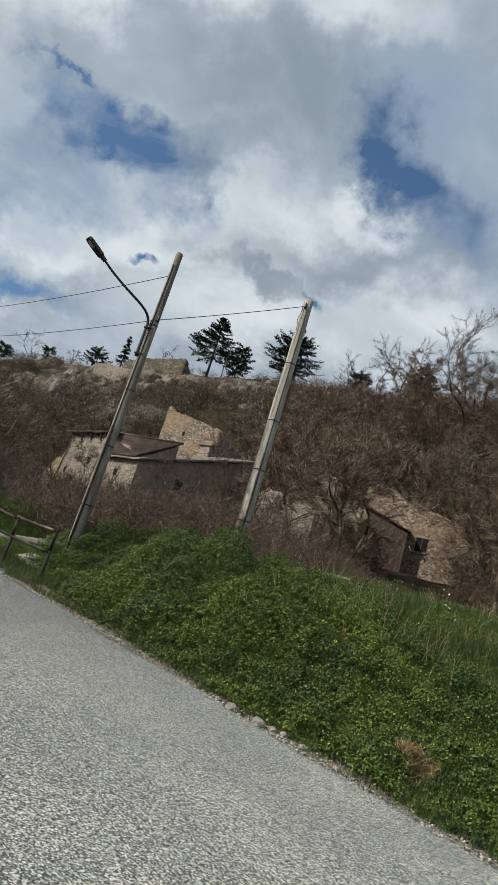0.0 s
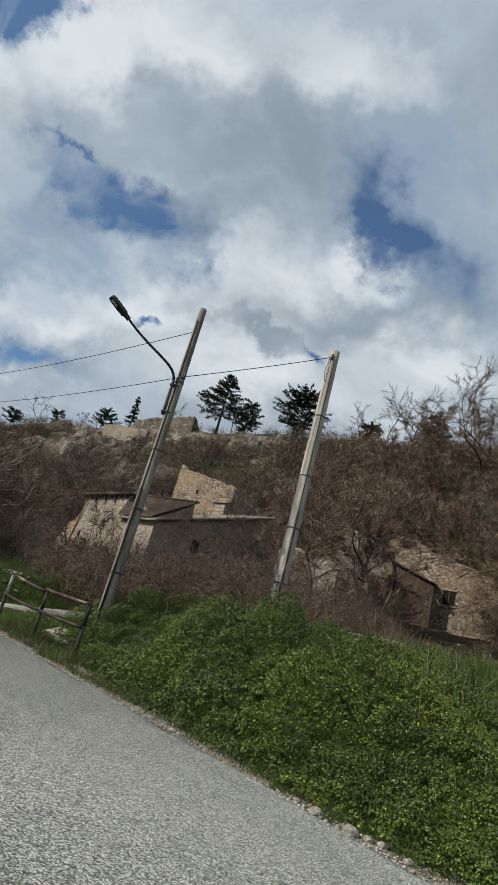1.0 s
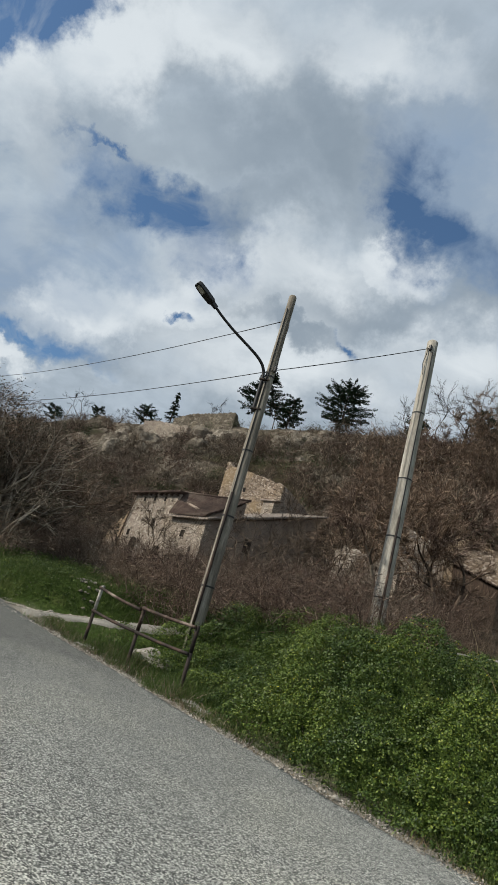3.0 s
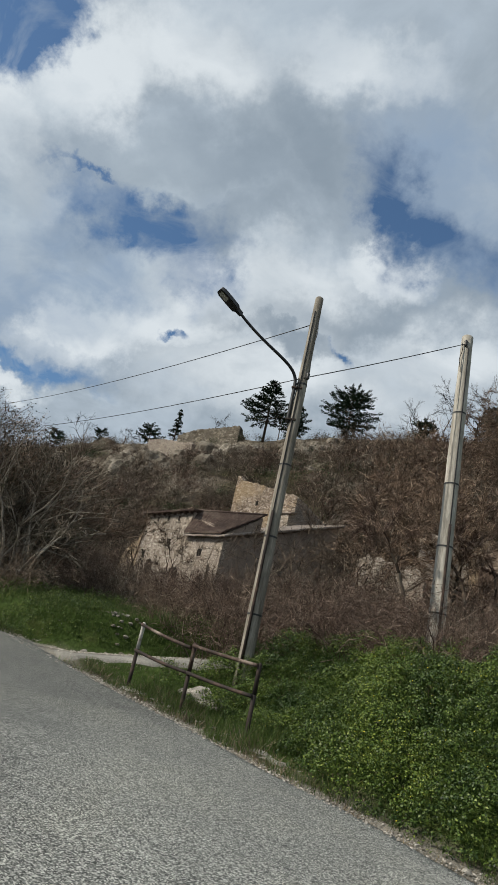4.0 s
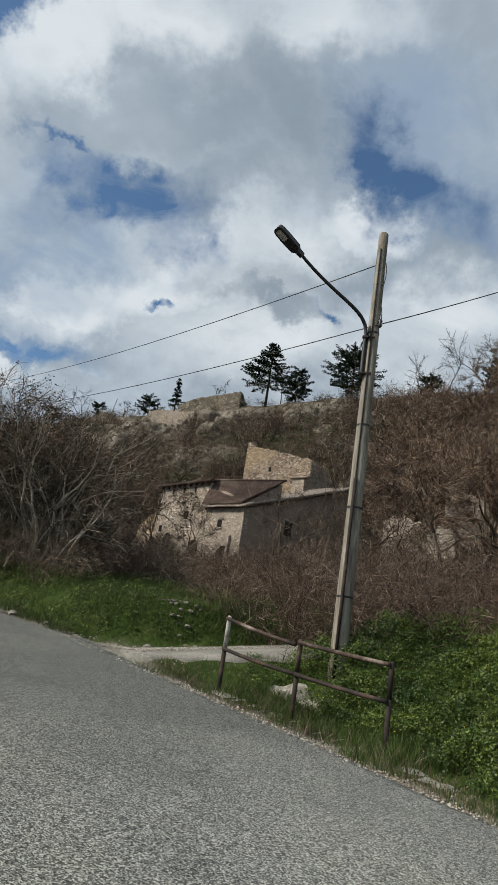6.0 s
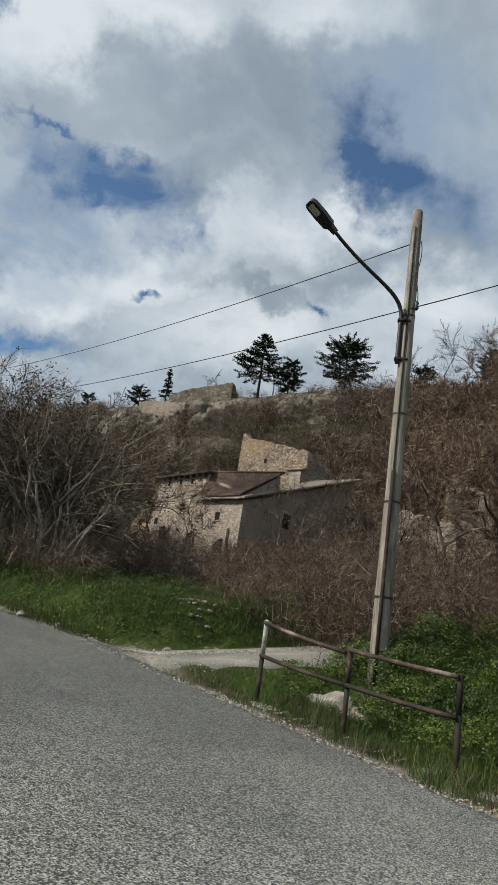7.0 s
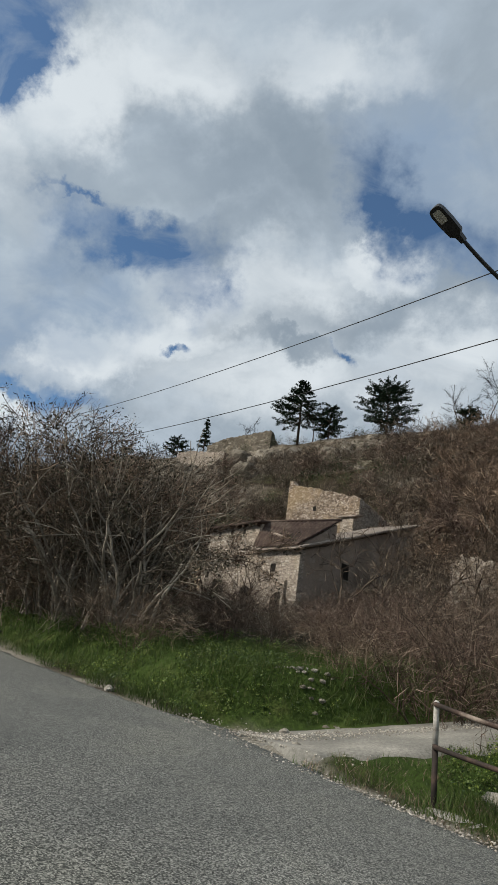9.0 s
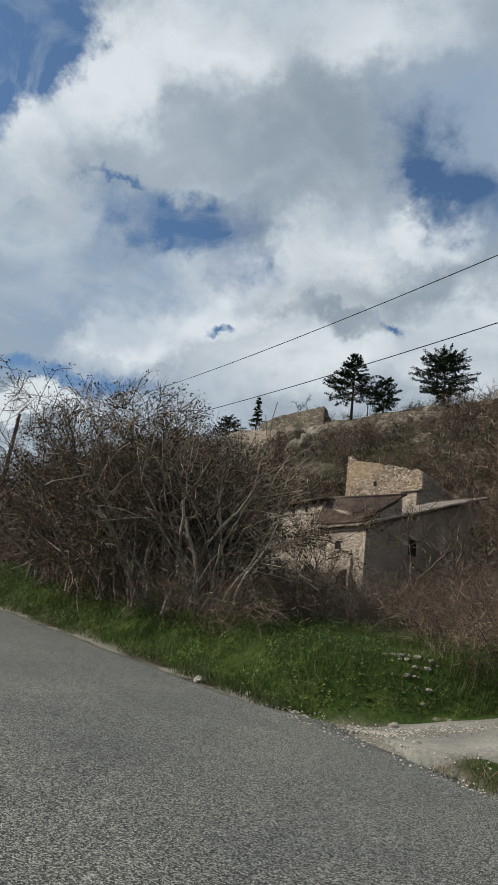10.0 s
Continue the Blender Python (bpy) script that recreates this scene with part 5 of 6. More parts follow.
def leaf_domes(cent, radius, leaves, size, rng):
    """Round tufts of leaves that face outwards from each tuft's middle."""
    n = len(cent)
    d = rng.normal(size=(n, leaves, 3))
    d[..., 2] = np.abs(d[..., 2]) * 1.1 + 0.05
    d /= np.linalg.norm(d, axis=2, keepdims=True)
    c = (np.asarray(cent)[:, None, :] + d * (np.asarray(radius)[:, None, None] * rng.uniform(0.55, 1.0, (n, leaves, 1)) * np.array([1, 1, 0.85]))).reshape(-1, 3)
    nrm = d.reshape(-1, 3) + rng.normal(size=c.shape) * 0.38
    nrm /= np.linalg.norm(nrm, axis=1, keepdims=True)
    a = np.cross(nrm, rng.normal(size=c.shape))
    a /= np.linalg.norm(a, axis=1, keepdims=True) + 1e-9
    b = np.cross(nrm, a)
    s = rng.uniform(*size, (len(c), 1))
    wid = s * rng.uniform(0.45, 0.8, (len(c), 1))
    V = np.stack([c - a * s, c - b * wid, c + a * s, c + b * wid], 1).reshape(-1, 3)
    return V, np.arange(len(c) * 4).reshape(-1, 4)


def bank_plants():
    n = 26000
    u = nr.uniform(-8, 10.2, n)
    v = 0.25 + nr.uniform(0, 1, n) ** 1.15 * 6.2
    x, y = to_xy(u, v)
    vv = v - road_edge(u)
    edge = smooth(0.15, 0.75, vv + 0.25 * vnoise(x * 1.7, y * 1.7, 44) - 1.15 * smooth(4.4, 6.6, u) * (1 - smooth(10, 11, u)))
    fade = 1 - smooth(3.6, 5.6, v + 0.5 * vnoise(x, y, 45) + 0.9 * (1 - smooth(-4, 1, u)))
    keep = (nr.uniform(0, 1, n) < edge * np.maximum(fade, 0.10)) & (lane_distance(u, v) + 0.2 * vnoise(x * 2.3, y * 2.3, 59) > 1.55)
    keep &= (x + 7.15) ** 2 + (y - 14.35) ** 2 > 0.45
    x, y, u, v, edge = x[keep], y[keep], u[keep], v[keep], edge[keep]
    h = bank_height(x, y) * (0.30 + 0.70 * edge)
    z = land(x, y) + h * nr.uniform(0.8, 1.06, len(x)) - 0.05
    r = nr.uniform(0.05, 0.16, len(x)) * (0.55 + 0.45 * edge)
    V, F = leaf_domes(np.stack([x, y, z], -1), r, 25, (0.009, 0.022), nr)
    stuff("bank_foliage", V, F, M_LEAF, "dense low green weeds covering the roadside bank", "plants")
    n = 120000
    k = nr.integers(0, len(x), n)
    gx, gy = x[k] + nr.normal(size=n) * 0.15, y[k] + nr.normal(size=n) * 0.15
    gzz = land(gx, gy) + bank_height(gx, gy) * (0.3 + 0.7 * edge[k]) * nr.uniform(0.1, 0.7, n)
    V, F = leaf_quads(np.stack([gx, gy, gzz], -1), nr.uniform(0.010, 0.024, n), nr, 0.75)
    stuff("bank_underleaves", V, F, M_LEAF, "lower leaves between the bank's tufts", "plants")
    sunny = 0.15 + 1.5 * smooth(-0.1, 0.35, vnoise(x / 1.3, y / 1.3, 46))
    pick = np.repeat(np.arange(len(x)), nr.poisson(0.34 * sunny * (1 - 0.85 * smooth(2.6, 5.0, u))))
    fx, fy = x[pick] + nr.normal(size=len(pick)) * 0.07, y[pick] + nr.normal(size=len(pick)) * 0.07
    fz = z[pick] + r[pick] * nr.uniform(0.75, 1.15, len(pick))
    V, F = leaf_quads(np.stack([fx, fy, fz], -1), nr.uniform(0.008, 0.016, len(fx)), nr, 0.5)
    stuff("yellow_flowers", V, F, M_FLOWER, "tiny yellow flowers scattered over the bank", "flowers")


def grass_patch(name, n, u0, u1, v0, v1, h0, h1, width, mat, label, keep_fn=None, lean=0.35):
    u, v = nr.uniform(u0, u1, n), nr.uniform(v0, v1, n)
    x, y = to_xy(u, v)
    if keep_fn is not None:
        k = nr.uniform(0, 1, n) < keep_fn(u, v, x, y)
        u, v, x, y = u[k], v[k], x[k], y[k]
    hh = nr.uniform(h0, h1, len(x)) * (0.75 + 0.5 * np.clip(vnoise(x / 0.6, y / 0.6, 51), -0.6, 1))
    V, F = blades(np.stack([x, y, land(x, y) - 0.02], -1), hh, nr.uniform(0.5, 1.0, len(x)) * width, nr, lean)
    return stuff(name, V, F, mat, label, "grass")


bank_plants()
off_lane = lambda u, v, x, y: (lane_distance(u, v) + 0.2 * vnoise(x * 2.3, y * 2.3, 59) > 1.48).astype(float)  # noqa: E731
grass_patch("bank_grass", 40000, -7, 10, 0.2, 5.5, 0.12, 0.42, 0.007, M_GRASS, "green grass blades among the bank's weeds",
            lambda u, v, x, y: off_lane(u, v, x, y) * smooth(0.1, 0.6, v - road_edge(u)) * (0.25 + 0.75 * (vnoise(x / 0.8, y / 0.8, 52) > 0)))
grass_patch("edge_grass", 42000, 3.6, 12.0, 0.02, 3.2, 0.06, 0.22, 0.006, M_GRASS, "short grass round the railing and along the kerb",
            lambda u, v, x, y: off_lane(u, v, x, y) * smooth(0.0, 0.25, v - 0.12 + 0.25 * vnoise(x * 2, y * 2, 53)) * (0.3 + 0.7 * (vnoise(x / 0.4, y / 0.4, 54) > 0.05)))
grass_patch("edge_dry_weeds", 9000, 3.6, 12.4, 0.05, 3.6, 0.08, 0.30, 0.006, M_STRAWTWIG, "dead brown weeds among the grass by the railing",
            lambda u, v, x, y: off_lane(u, v, x, y) * (vnoise(x / 0.5, y / 0.5, 60) > 0.0), 0.7)
grass_patch("field_grass", 60000, -22, 4.5, 3.6, 24, 0.10, 0.30, 0.014, M_GRASS, "rough green field behind the bank", off_lane)
grass_patch("verge_grass", 100000, 13.0, 36, -2.6, 4.6, 0.10, 0.34, 0.008, M_GRASS, "long dark green grass on the verge below the thicket",
            lambda u, v, x, y: off_lane(u, v, x, y) * smooth(0.12, 0.4, v - road_edge(u) - 0.45 * (1 - smooth(13.6, 14.6, u)) + 0.15 * vnoise(x * 2, y * 2, 55)))
grass_patch("brake_grass", 30000, -2, 14, 5.0, 15, 0.15, 0.45, 0.014, M_GRASS, "green grass at the foot of the brambles", lambda u, v, x, y: off_lane(u, v, x, y) * (vnoise(x / 1.5, y / 1.5, 56) > -0.1))
grass_patch("dry_grass", 9000, -7, 12, 4.5, 13, 0.25, 0.75, 0.006, M_GRASS_DEAD, "dry standing grass stems behind the bank", lambda u, v, x, y: off_lane(u, v, x, y) * (vnoise(x / 1.1, y / 1.1, 57) > 0.25), 0.25)
grass_patch("gravel_weeds", 5000, -7, 10, 0.0, 0.6, 0.03, 0.12, 0.006, M_GRASS_DEAD, "dry weeds along the gravelly road edge", lambda u, v, x, y: (vnoise(x * 1.5, y * 1.5, 58) > 0.1), 0.7)
grass_patch("lower_edge_grass", 22000, -8, 4.2, 0.03, 0.9, 0.05, 0.20, 0.006, M_GRASS, "short grass creeping over the road's edge",
            lambda u, v, x, y: smooth(0.0, 0.3, v - 0.15 + 0.3 * vnoise(x * 2, y * 2, 63)) * (0.25 + 0.75 * (vnoise(x / 0.4, y / 0.4, 64) > -0.1)), 0.5)


def dry_stalks():
    rr = random.Random(8)
    segs = []
    for _ in range(46):
        u, v = rr.gauss(1.0, 1.0), rr.gauss(3.9, 0.5)
        p = at_uv(u, v, 0.1)
        d = Vector((rr.gauss(0, 0.18), rr.gauss(0, 0.18), 1)).normalized()
        L = rr.uniform(0.5, 1.25)
        for i in range(5):
            q = p + d * (L / 5)
            segs.append((*p, *q, 0.006 - 0.0008 * i, 0.0055 - 0.0008 * i))
            d = (d + Vector((rr.gauss(0, 0.12), rr.gauss(0, 0.12), -0.04 * i))).normalized()
            p = q
    V, F = tube_arrays(segs)
    stuff("dry_stalks", V, F, M_GRASS_DEAD, "tall dry stalks standing along the bank's crest", "dead grass")


dry_stalks()


def verge_weeds():
    n = 15000
    u, v = nr.uniform(12.6, 36, n), nr.uniform(-2.6, 5.5, n)
    x, y = to_xy(u, v)
    vv = v - road_edge(u)
    keep = (vv > 0.35 + 0.3 * vnoise(x * 2, y * 2, 71)) & (lane_distance(u, v) > 1.5) & (vnoise(x / 0.9, y / 0.9, 72) > -0.45) & (nr.uniform(0, 1, n) < 1 - smooth(3.0, 5.5, vv))
    keep &= (u - 14.4) ** 2 + ((v - 2.9) * 1.6) ** 2 > 0.35
    x, y = x[keep], y[keep]
    h = (0.06 + 0.34 * (1 - np.abs(vnoise(x / 0.6, y / 0.6, 73))) ** 1.5) * nr.uniform(0.2, 1, len(x))
    V, F = leaf_domes(np.stack([x, y, land(x, y) + h - 0.04], -1), nr.uniform(0.05, 0.15, len(x)), 22, (0.008, 0.021), nr)
    stuff("verge_weeds", V, F, M_LEAF, "leafy green weeds on the verge and over the rubble", "plants")
    n = 4200
    u, v = nr.uniform(-8, 14.6, n), np.abs(nr.normal(0.08, 0.16, n)) - 0.06
    v = np.where(u > 11, v * 5 + 0.1, v)
    lane = np.arange(n) < 1500
    step = nr.uniform(0, 3.3, n)
    lu, lv = (np.interp(step, [0, 1, 2, 3, 4], [q[k] for q in LANE[:5]]) for k in (0, 1))
    u = np.where(lane, lu + nr.normal(size=n) * 0.22 + 0.25, u)
    v = np.where(lane, lv + nr.normal(size=n) * 0.22, v)
    x, y = to_xy(u, v)
    c = np.stack([x, y, np.maximum(land(x, y), road_z(u)) + np.where(lane, 0.03, 0.012)], -1)
    r = nr.uniform(0.006, 0.022, n)[:, None]
    axes = [np.array(q, float) for q in ((1, 0.2, 0), (-0.2, 1, 0.1), (0, -0.1, 0.7), (-1, -0.1, 0.1), (0.1, -1, 0), (0.1, 0, -0.7))]
    V = np.stack([c + r * (a + nr.normal(size=(n, 3)) * 0.15) for a in axes], 1).reshape(-1, 3)
    tri = np.array([(0, 1, 2), (1, 3, 2), (3, 4, 2), (4, 0, 2), (1, 0, 5), (3, 1, 5), (4, 3, 5), (0, 4, 5)])
    F = (np.arange(n)[:, None, None] * 6 + tri[None]).reshape(-1, 3)
    stuff("gravel", V, F, M_GRAVEL, "loose pale gravel along the road's edge", "gravel")


verge_weeds()
u_, v_ = nr.normal(-2.08, 0.09, 1500), nr.normal(1.05, 0.11, 1500)
x_, y_ = to_xy(u_, v_)
V_, F_ = blades(np.stack([x_, y_, land(x_, y_) + bank_height(x_, y_) + 0.06], -1), nr.uniform(0.03, 0.09, 1500), nr.uniform(0.004, 0.010, 1500), nr, 1.1)
stuff("straw_patch", V_, F_, M_STRAW, "patch of dead straw-coloured grass on the bank", "dead grass")
u_, v_ = nr.uniform(-6, 3, 60), nr.uniform(5, 11, 60)
x_, y_ = to_xy(u_, v_)
V_, F_ = leaf_quads(np.stack([x_, y_, land(x_, y_) + nr.uniform(0.3, 0.55, 60)], -1), nr.uniform(0.02, 0.04, 60), nr, 0.5)
stuff("white_flowers", V_, F_, M_WHITEFLOWER, "a few white flowers in the field", "flowers")


# bare brambles and shrubs between lane and houses
def shrub_meshes():
    out = []
    for k, (hgt, spr, stems, mat) in enumerate(((2.3, 1.6, 13, M_BARK_RED), (1.9, 1.8, 14, M_BARK_RED), (2.6, 1.5, 12, M_BARK_GREY), (1.6, 1.7, 15, M_STRAWTWIG), (3.1, 1.6, 11, M_BARK_DARK), (2.2, 1.9, 13, M_BARK_RED))):
        segs, tips = bramble_mesh(100 + k, hgt, spr, stems, 2, 0.0062)
        segs = [q for i, q in enumerate(segs) if q[6] > 0.0066 or i % 2 == 0]
        me = array_mesh("shrub", *with_slivers(segs, 1900, 0.36, 0.0055, k, 0.20))
        me.materials.append(mat)
        out.append(me)
    return out


SHRUBS = shrub_meshes()
SHRUB_LABELS = ["reddish bare bramble thicket", "low arching reddish brambles", "grey leafless shrub", "dry pale tangled briars", "dark leafless shrub with upright stems", "tangled reddish-brown briars"]


def place_shrub(k, x, y, scale, rot):
    ob = new("shrub", SHRUBS[k])
    ob.matrix_world = Matrix.Translation((x, y, gz(x, y) - 0.1)) @ Matrix.Rotation(rot, 4, "Z") @ Matrix.Diagonal((scale, scale, scale * (0.8 + 0.4 * ((k * 37 % 10) / 10)), 1))
    return tagged(ob, SHRUB_LABELS[k] + " on the slope", "shrub", "bare shrubs below the houses")


rs = random.Random(77)
count = 0
spots = []
while count < 275:
    x, w = rs.uniform(-32, 17), rs.uniform(15.5, 48)
    y = (w - 0.32 * x) / 0.95
    if rs.random() < 0.45:
        x, y = (float(c) for c in to_xy(rs.uniform(6, 22), rs.uniform(4, 13)))
        w = 0.32 * x + 0.95 * y
    u, v = (float(c) for c in to_xy(x, y))
    if float(lane_distance(np.array(u), np.array(v))) < 1.9 or v < 2.6 or v < 4.2 and u > 13.5:
        continue
    if v < 9.4 and u < float(np.interp(v, [0.3, 1.2, 3.5, 6.6, 9.4], [12.8, 12.6, 11.7, 10.3, 8.2])):
        continue
    if x > 0.5 and w < 29.5:
        continue
    if u < 7.0 and w < 19.0:
        continue
    if w > 34 and rs.random() < 0.35:
        continue
    q = (Vector((x, y, 0)) - HC)
    a, b = q.dot(HE1), q.dot(HE2)
    if -15 < a < 1.0 and -1.2 < b < 14:
        continue
    if (x - 6.8) ** 2 + (y - 54.5) ** 2 < 30:
        continue
    if y > 29 and 0.07 < x / y < 0.20:
        continue
    if any((x - p[0]) ** 2 + (y - p[1]) ** 2 < 0.9 for p in spots):
        continue
    spots.append((x, y))
    near_house = abs(a + 4) < 9 and b > -9
    k = rs.choice((0, 0, 1, 2, 3, 5, 5, 4))
    if v < 9 and u > 4:
        k = rs.choice((0, 1, 5, 5, 3))
    room = 1.7 + 0.122 * (y - 3) + rs.uniform(-0.3, 0.6) - gz(x, y) + (0.4 if -9 < x < 3 else 0) - (1.2 if 2.5 < x < 10 else 0) + (1.2 if x < -26 else 0)
    place_shrub(k, x, y, min(1.35 if w > 24 else 0.85, max(0.22 if 2.5 < x < 10 else 0.38, room / (2.0, 1.6, 2.3, 1.4, 2.7, 1.9)[k])) * rs.uniform(0.85, 1.1), rs.uniform(0, 6.28))
    count += 1


for k in range(46):
    x, y = rs.uniform(8.6, 21), rs.uniform(36, 50)
    if x / y < 0.205:
        continue
    place_shrub((0, 4, 5, 1)[k % 4], x, y, rs.uniform(0.8, 1.5), rs.uniform(0, 6.28))


for k in range(8):
    x, y = (float(c) for c in to_xy(17.8 + k * 1.25 + rs.uniform(-0.4, 0.4), 1.3 - 0.06 * k + rs.uniform(-0.2, 0.5)))
    place_shrub((3, 3, 2, 0)[k % 4], x, y, rs.uniform(0.75, 1.15), rs.uniform(0, 6.28))


# hillside scrub, too dense to count
def hillside_scrub():
    base = []
    for k in range(5):
        segs, tips = bramble_mesh(300 + k, 2.2, 1.5, 7, 1, 0.016)
        base.append(with_slivers(segs[::2], 400, 0.52, 0.017, 40 + k, 0.34))
    for mat, seed, n, nm, lab in ((M_BARK_DARK, 1, 860, "dark_scrub", "dark leafless scrub over the steep hillside"), (M_BARK_RED, 2, 430, "red_scrub", "reddish-brown leafless scrub over the hillside"), (M_BARK_GREY, 3, 480, "grey_scrub", "grey leafless scrub over the hillside"), (M_BARK_SUNNY, 4, 300, "sunlit_scrub", "leafless scrub above the cottage, sunlight put into its colour")):
        rr = random.Random(seed)
        VV, FF, off = [], [], 0
        made = 0
        while made < n:
            x, w = rr.uniform(-95, 45), rr.uniform(42, 91)
            if mat is M_BARK_SUNNY:
                x, w = rr.uniform(-7, 32), rr.uniform(42, 80)
            y = (w - 0.32 * x) / 0.95
            q = Vector((x, y, 0)) - HC
            a, b = q.dot(HE1), q.dot(HE2)
            if -15.5 < a < 1.5 and -2 < b < 14.5 or -15 < a < -5 and 10 < b < 22:
                continue
            if (x - 6.8) ** 2 + (y - 55) ** 2 < 36 or y < 55 and 0.07 < x / y < 0.20:
                continue
            if -56 < x < -31 and 74 < w and rr.random() < 0.8:
                continue
            V, F = base[rr.randrange(5)]

            ang = rr.uniform(0, 6.28)
            c, s = math.cos(ang), math.sin(ang)
            sc = rr.uniform(0.7, 1.5) * (1.0 if w < 78 else 0.55) * (1.35 if x > -12 and 52 < w < 78 else 1.0)
            R = np.array([[c, -s, 0], [s, c, 0], [0, 0, 1]]) * sc
            VV.append(V @ R.T + np.array([x, y, gz(x, y) - 0.1]))
            FF.append(F + off)
            off += len(V)
            made += 1
        stuff(nm, np.concatenate(VV), np.concatenate(FF), mat, lab, "scrub")


hillside_scrub()


def evergreen_scrub():
    """Ivy and box clumps scattered over the slope."""
    rr = np.random.default_rng(9)
    cs = []
    for _ in range(340):
        x, w = rr.uniform(-90, 40), rr.uniform(44, 90)
        y = (w - 0.32 * x) / 0.95
        q = Vector((x, y, 0)) - HC
        a, b = q.dot(HE1), q.dot(HE2)
        if -15.5 < a < 1.5 and -2 < b < 14.5:
            continue
        r = rr.uniform(0.5, 1.7)
        n = int(220 * r)
        pts = rr.normal(size=(n, 3)) * np.array([r * 0.55, r * 0.55, r * 0.35])
        cs.append(pts + np.array([x, y, gz(x, y) + r * 0.35]))
    P = np.concatenate(cs)
    V, F = leaf_quads(P, rr.uniform(0.05, 0.13, len(P)), rr, 1.0)
    stuff("evergreen_scrub", V, F, M_IVY, "clumps of dull evergreen growth on the hillside", "scrub")


evergreen_scrub()


# trees
def bare_tree(name, x, y, height, seed, label, group, stems=1, p_=None, trunk_mat=M_BARK_PALE, twig_mat=M_BARK_DARK, r0=0.12, depth=3, buds=0, lean=0.15, sink=0.1, slivers=900, wide=1.5, ceiling=1.25, sliver_len=0.5, whips=0):
    rng = random.Random(seed)
    o = Vector((x, y, gz(x, y) - sink))
    t = thing(name, label, "tree", Matrix.Translation(o), group)
    prm = dict(joint=height * 0.06, wander=0.16, lift=0.035, droop=0.0, min_r=0.008, taper=0.35, bare=0.30, kids=1, often=0.75, along=0.75, fork=2)
    prm.update(p_ or {})
    segs, tips = [], []
    for _ in range(stems):
        a = rng.uniform(0, 6.28)
        b = Vector((math.cos(a), math.sin(a), 0)) * (rng.uniform(0.05, 0.5) if stems > 1 else 0)
        d = Vector((math.cos(a) * rng.uniform(0, 1) * lean * (3 if stems > 1 else 1), math.sin(a) * rng.uniform(0, 1) * lean * (3 if stems > 1 else 1), 1)).normalized()
        own = []
        limb(rng, own, tips, b, d, height * rng.uniform(0.42, 0.60), r0 * rng.uniform(0.7, 1.1), depth, prm)
        own = np.array([q for q in own if q[5] < height * ceiling])
        thick = own[:, 6] > r0 * 0.30
        if thick.any():
            mesh_ob("trunk" if stems == 1 else "stem", shade_smooth(tubes_mesh("trunk", own[thick], 7)), trunk_mat, t)
        segs.append(own[~thick])
    wp = dict(prm, kids=1, often=0.35, fork=1, wander=0.20, bare=0.45)
    for _ in range(whips):  # slender stems of their own
        a = rng.uniform(0, 6.28)
        b = Vector((math.cos(a), math.sin(a), 0)) * rng.uniform(0.1, 1.0)
        d = Vector((math.cos(a) * rng.uniform(-0.35, 0.5), math.sin(a) * rng.uniform(-0.35, 0.5), 1)).normalized()
        own = []
        limb(rng, own, [], b, d, height * rng.uniform(0.35, 0.7), r0 * rng.uniform(0.3, 0.7), 1, wp)
        mesh_ob("stem", shade_smooth(tubes_mesh("stem", np.array([q for q in own if q[5] < height]), 5)), trunk_mat, t)
    tips = [q for q in tips if q.z < height * ceiling]
    S = np.concatenate(segs)
    mesh_ob("crown", array_mesh("crown", *with_slivers(S, slivers, sliver_len, 0.006 * wide, seed, 0.10)), twig_mat, t, "fine leafless twigs")
    if buds:
        rr = np.random.default_rng(seed)
        T = np.array([tuple(p) for p in tips])
        T = T[rr.integers(0, len(T), buds)] + rr.normal(size=(buds, 3)) * 0.10
        V, F = leaf_quads(T, rr.uniform(0.020, 0.050, buds), rr, 1.0)
        tagged(mesh_ob("bud_haze", array_mesh("bud_haze", V, F), M_BUD, t, "dark swelling buds"), kind="stuff")
    return t


# the thicket by the verge: many-stemmed bare trees, tops thick with buds
thick_p = dict(joint=0.36, wander=0.24, lift=0.02, min_r=0.0095, bare=0.12, often=0.85, along=0.7, fork=2)
for k, (u, v, hgt, st) in enumerate(((19.8, 1.7, 4.9, 7), (21.2, 1.4, 5.4, 7), (22.8, 1.3, 5.7, 7), (24.6, 1.2, 5.8, 7), (26.8, 1.0, 5.5, 6), (28.3, 0.9, 4.8, 5), (22.0, 3.4, 5.4, 6), (24.6, 3.4, 5.8, 6), (26.6, 3.2, 5.7, 6))):
    x, y = (float(c) for c in to_xy(u, v))
    bare_tree("thicket_tree", x, y, hgt, 500 + k, "many-stemmed bare tree in the roadside thicket, pale lower stems", "thicket trees", st, thick_p, M_BARK_PALE, (M_BARK_GREY, M_BARK_DARK, M_BARK_SUNNY, M_BARK_RED)[k % 4], 0.075, 3, 5200, 0.26, slivers=8000, wide=1.1, ceiling=1.02 + 0.06 * (k % 3), sliver_len=0.27, whips=22)

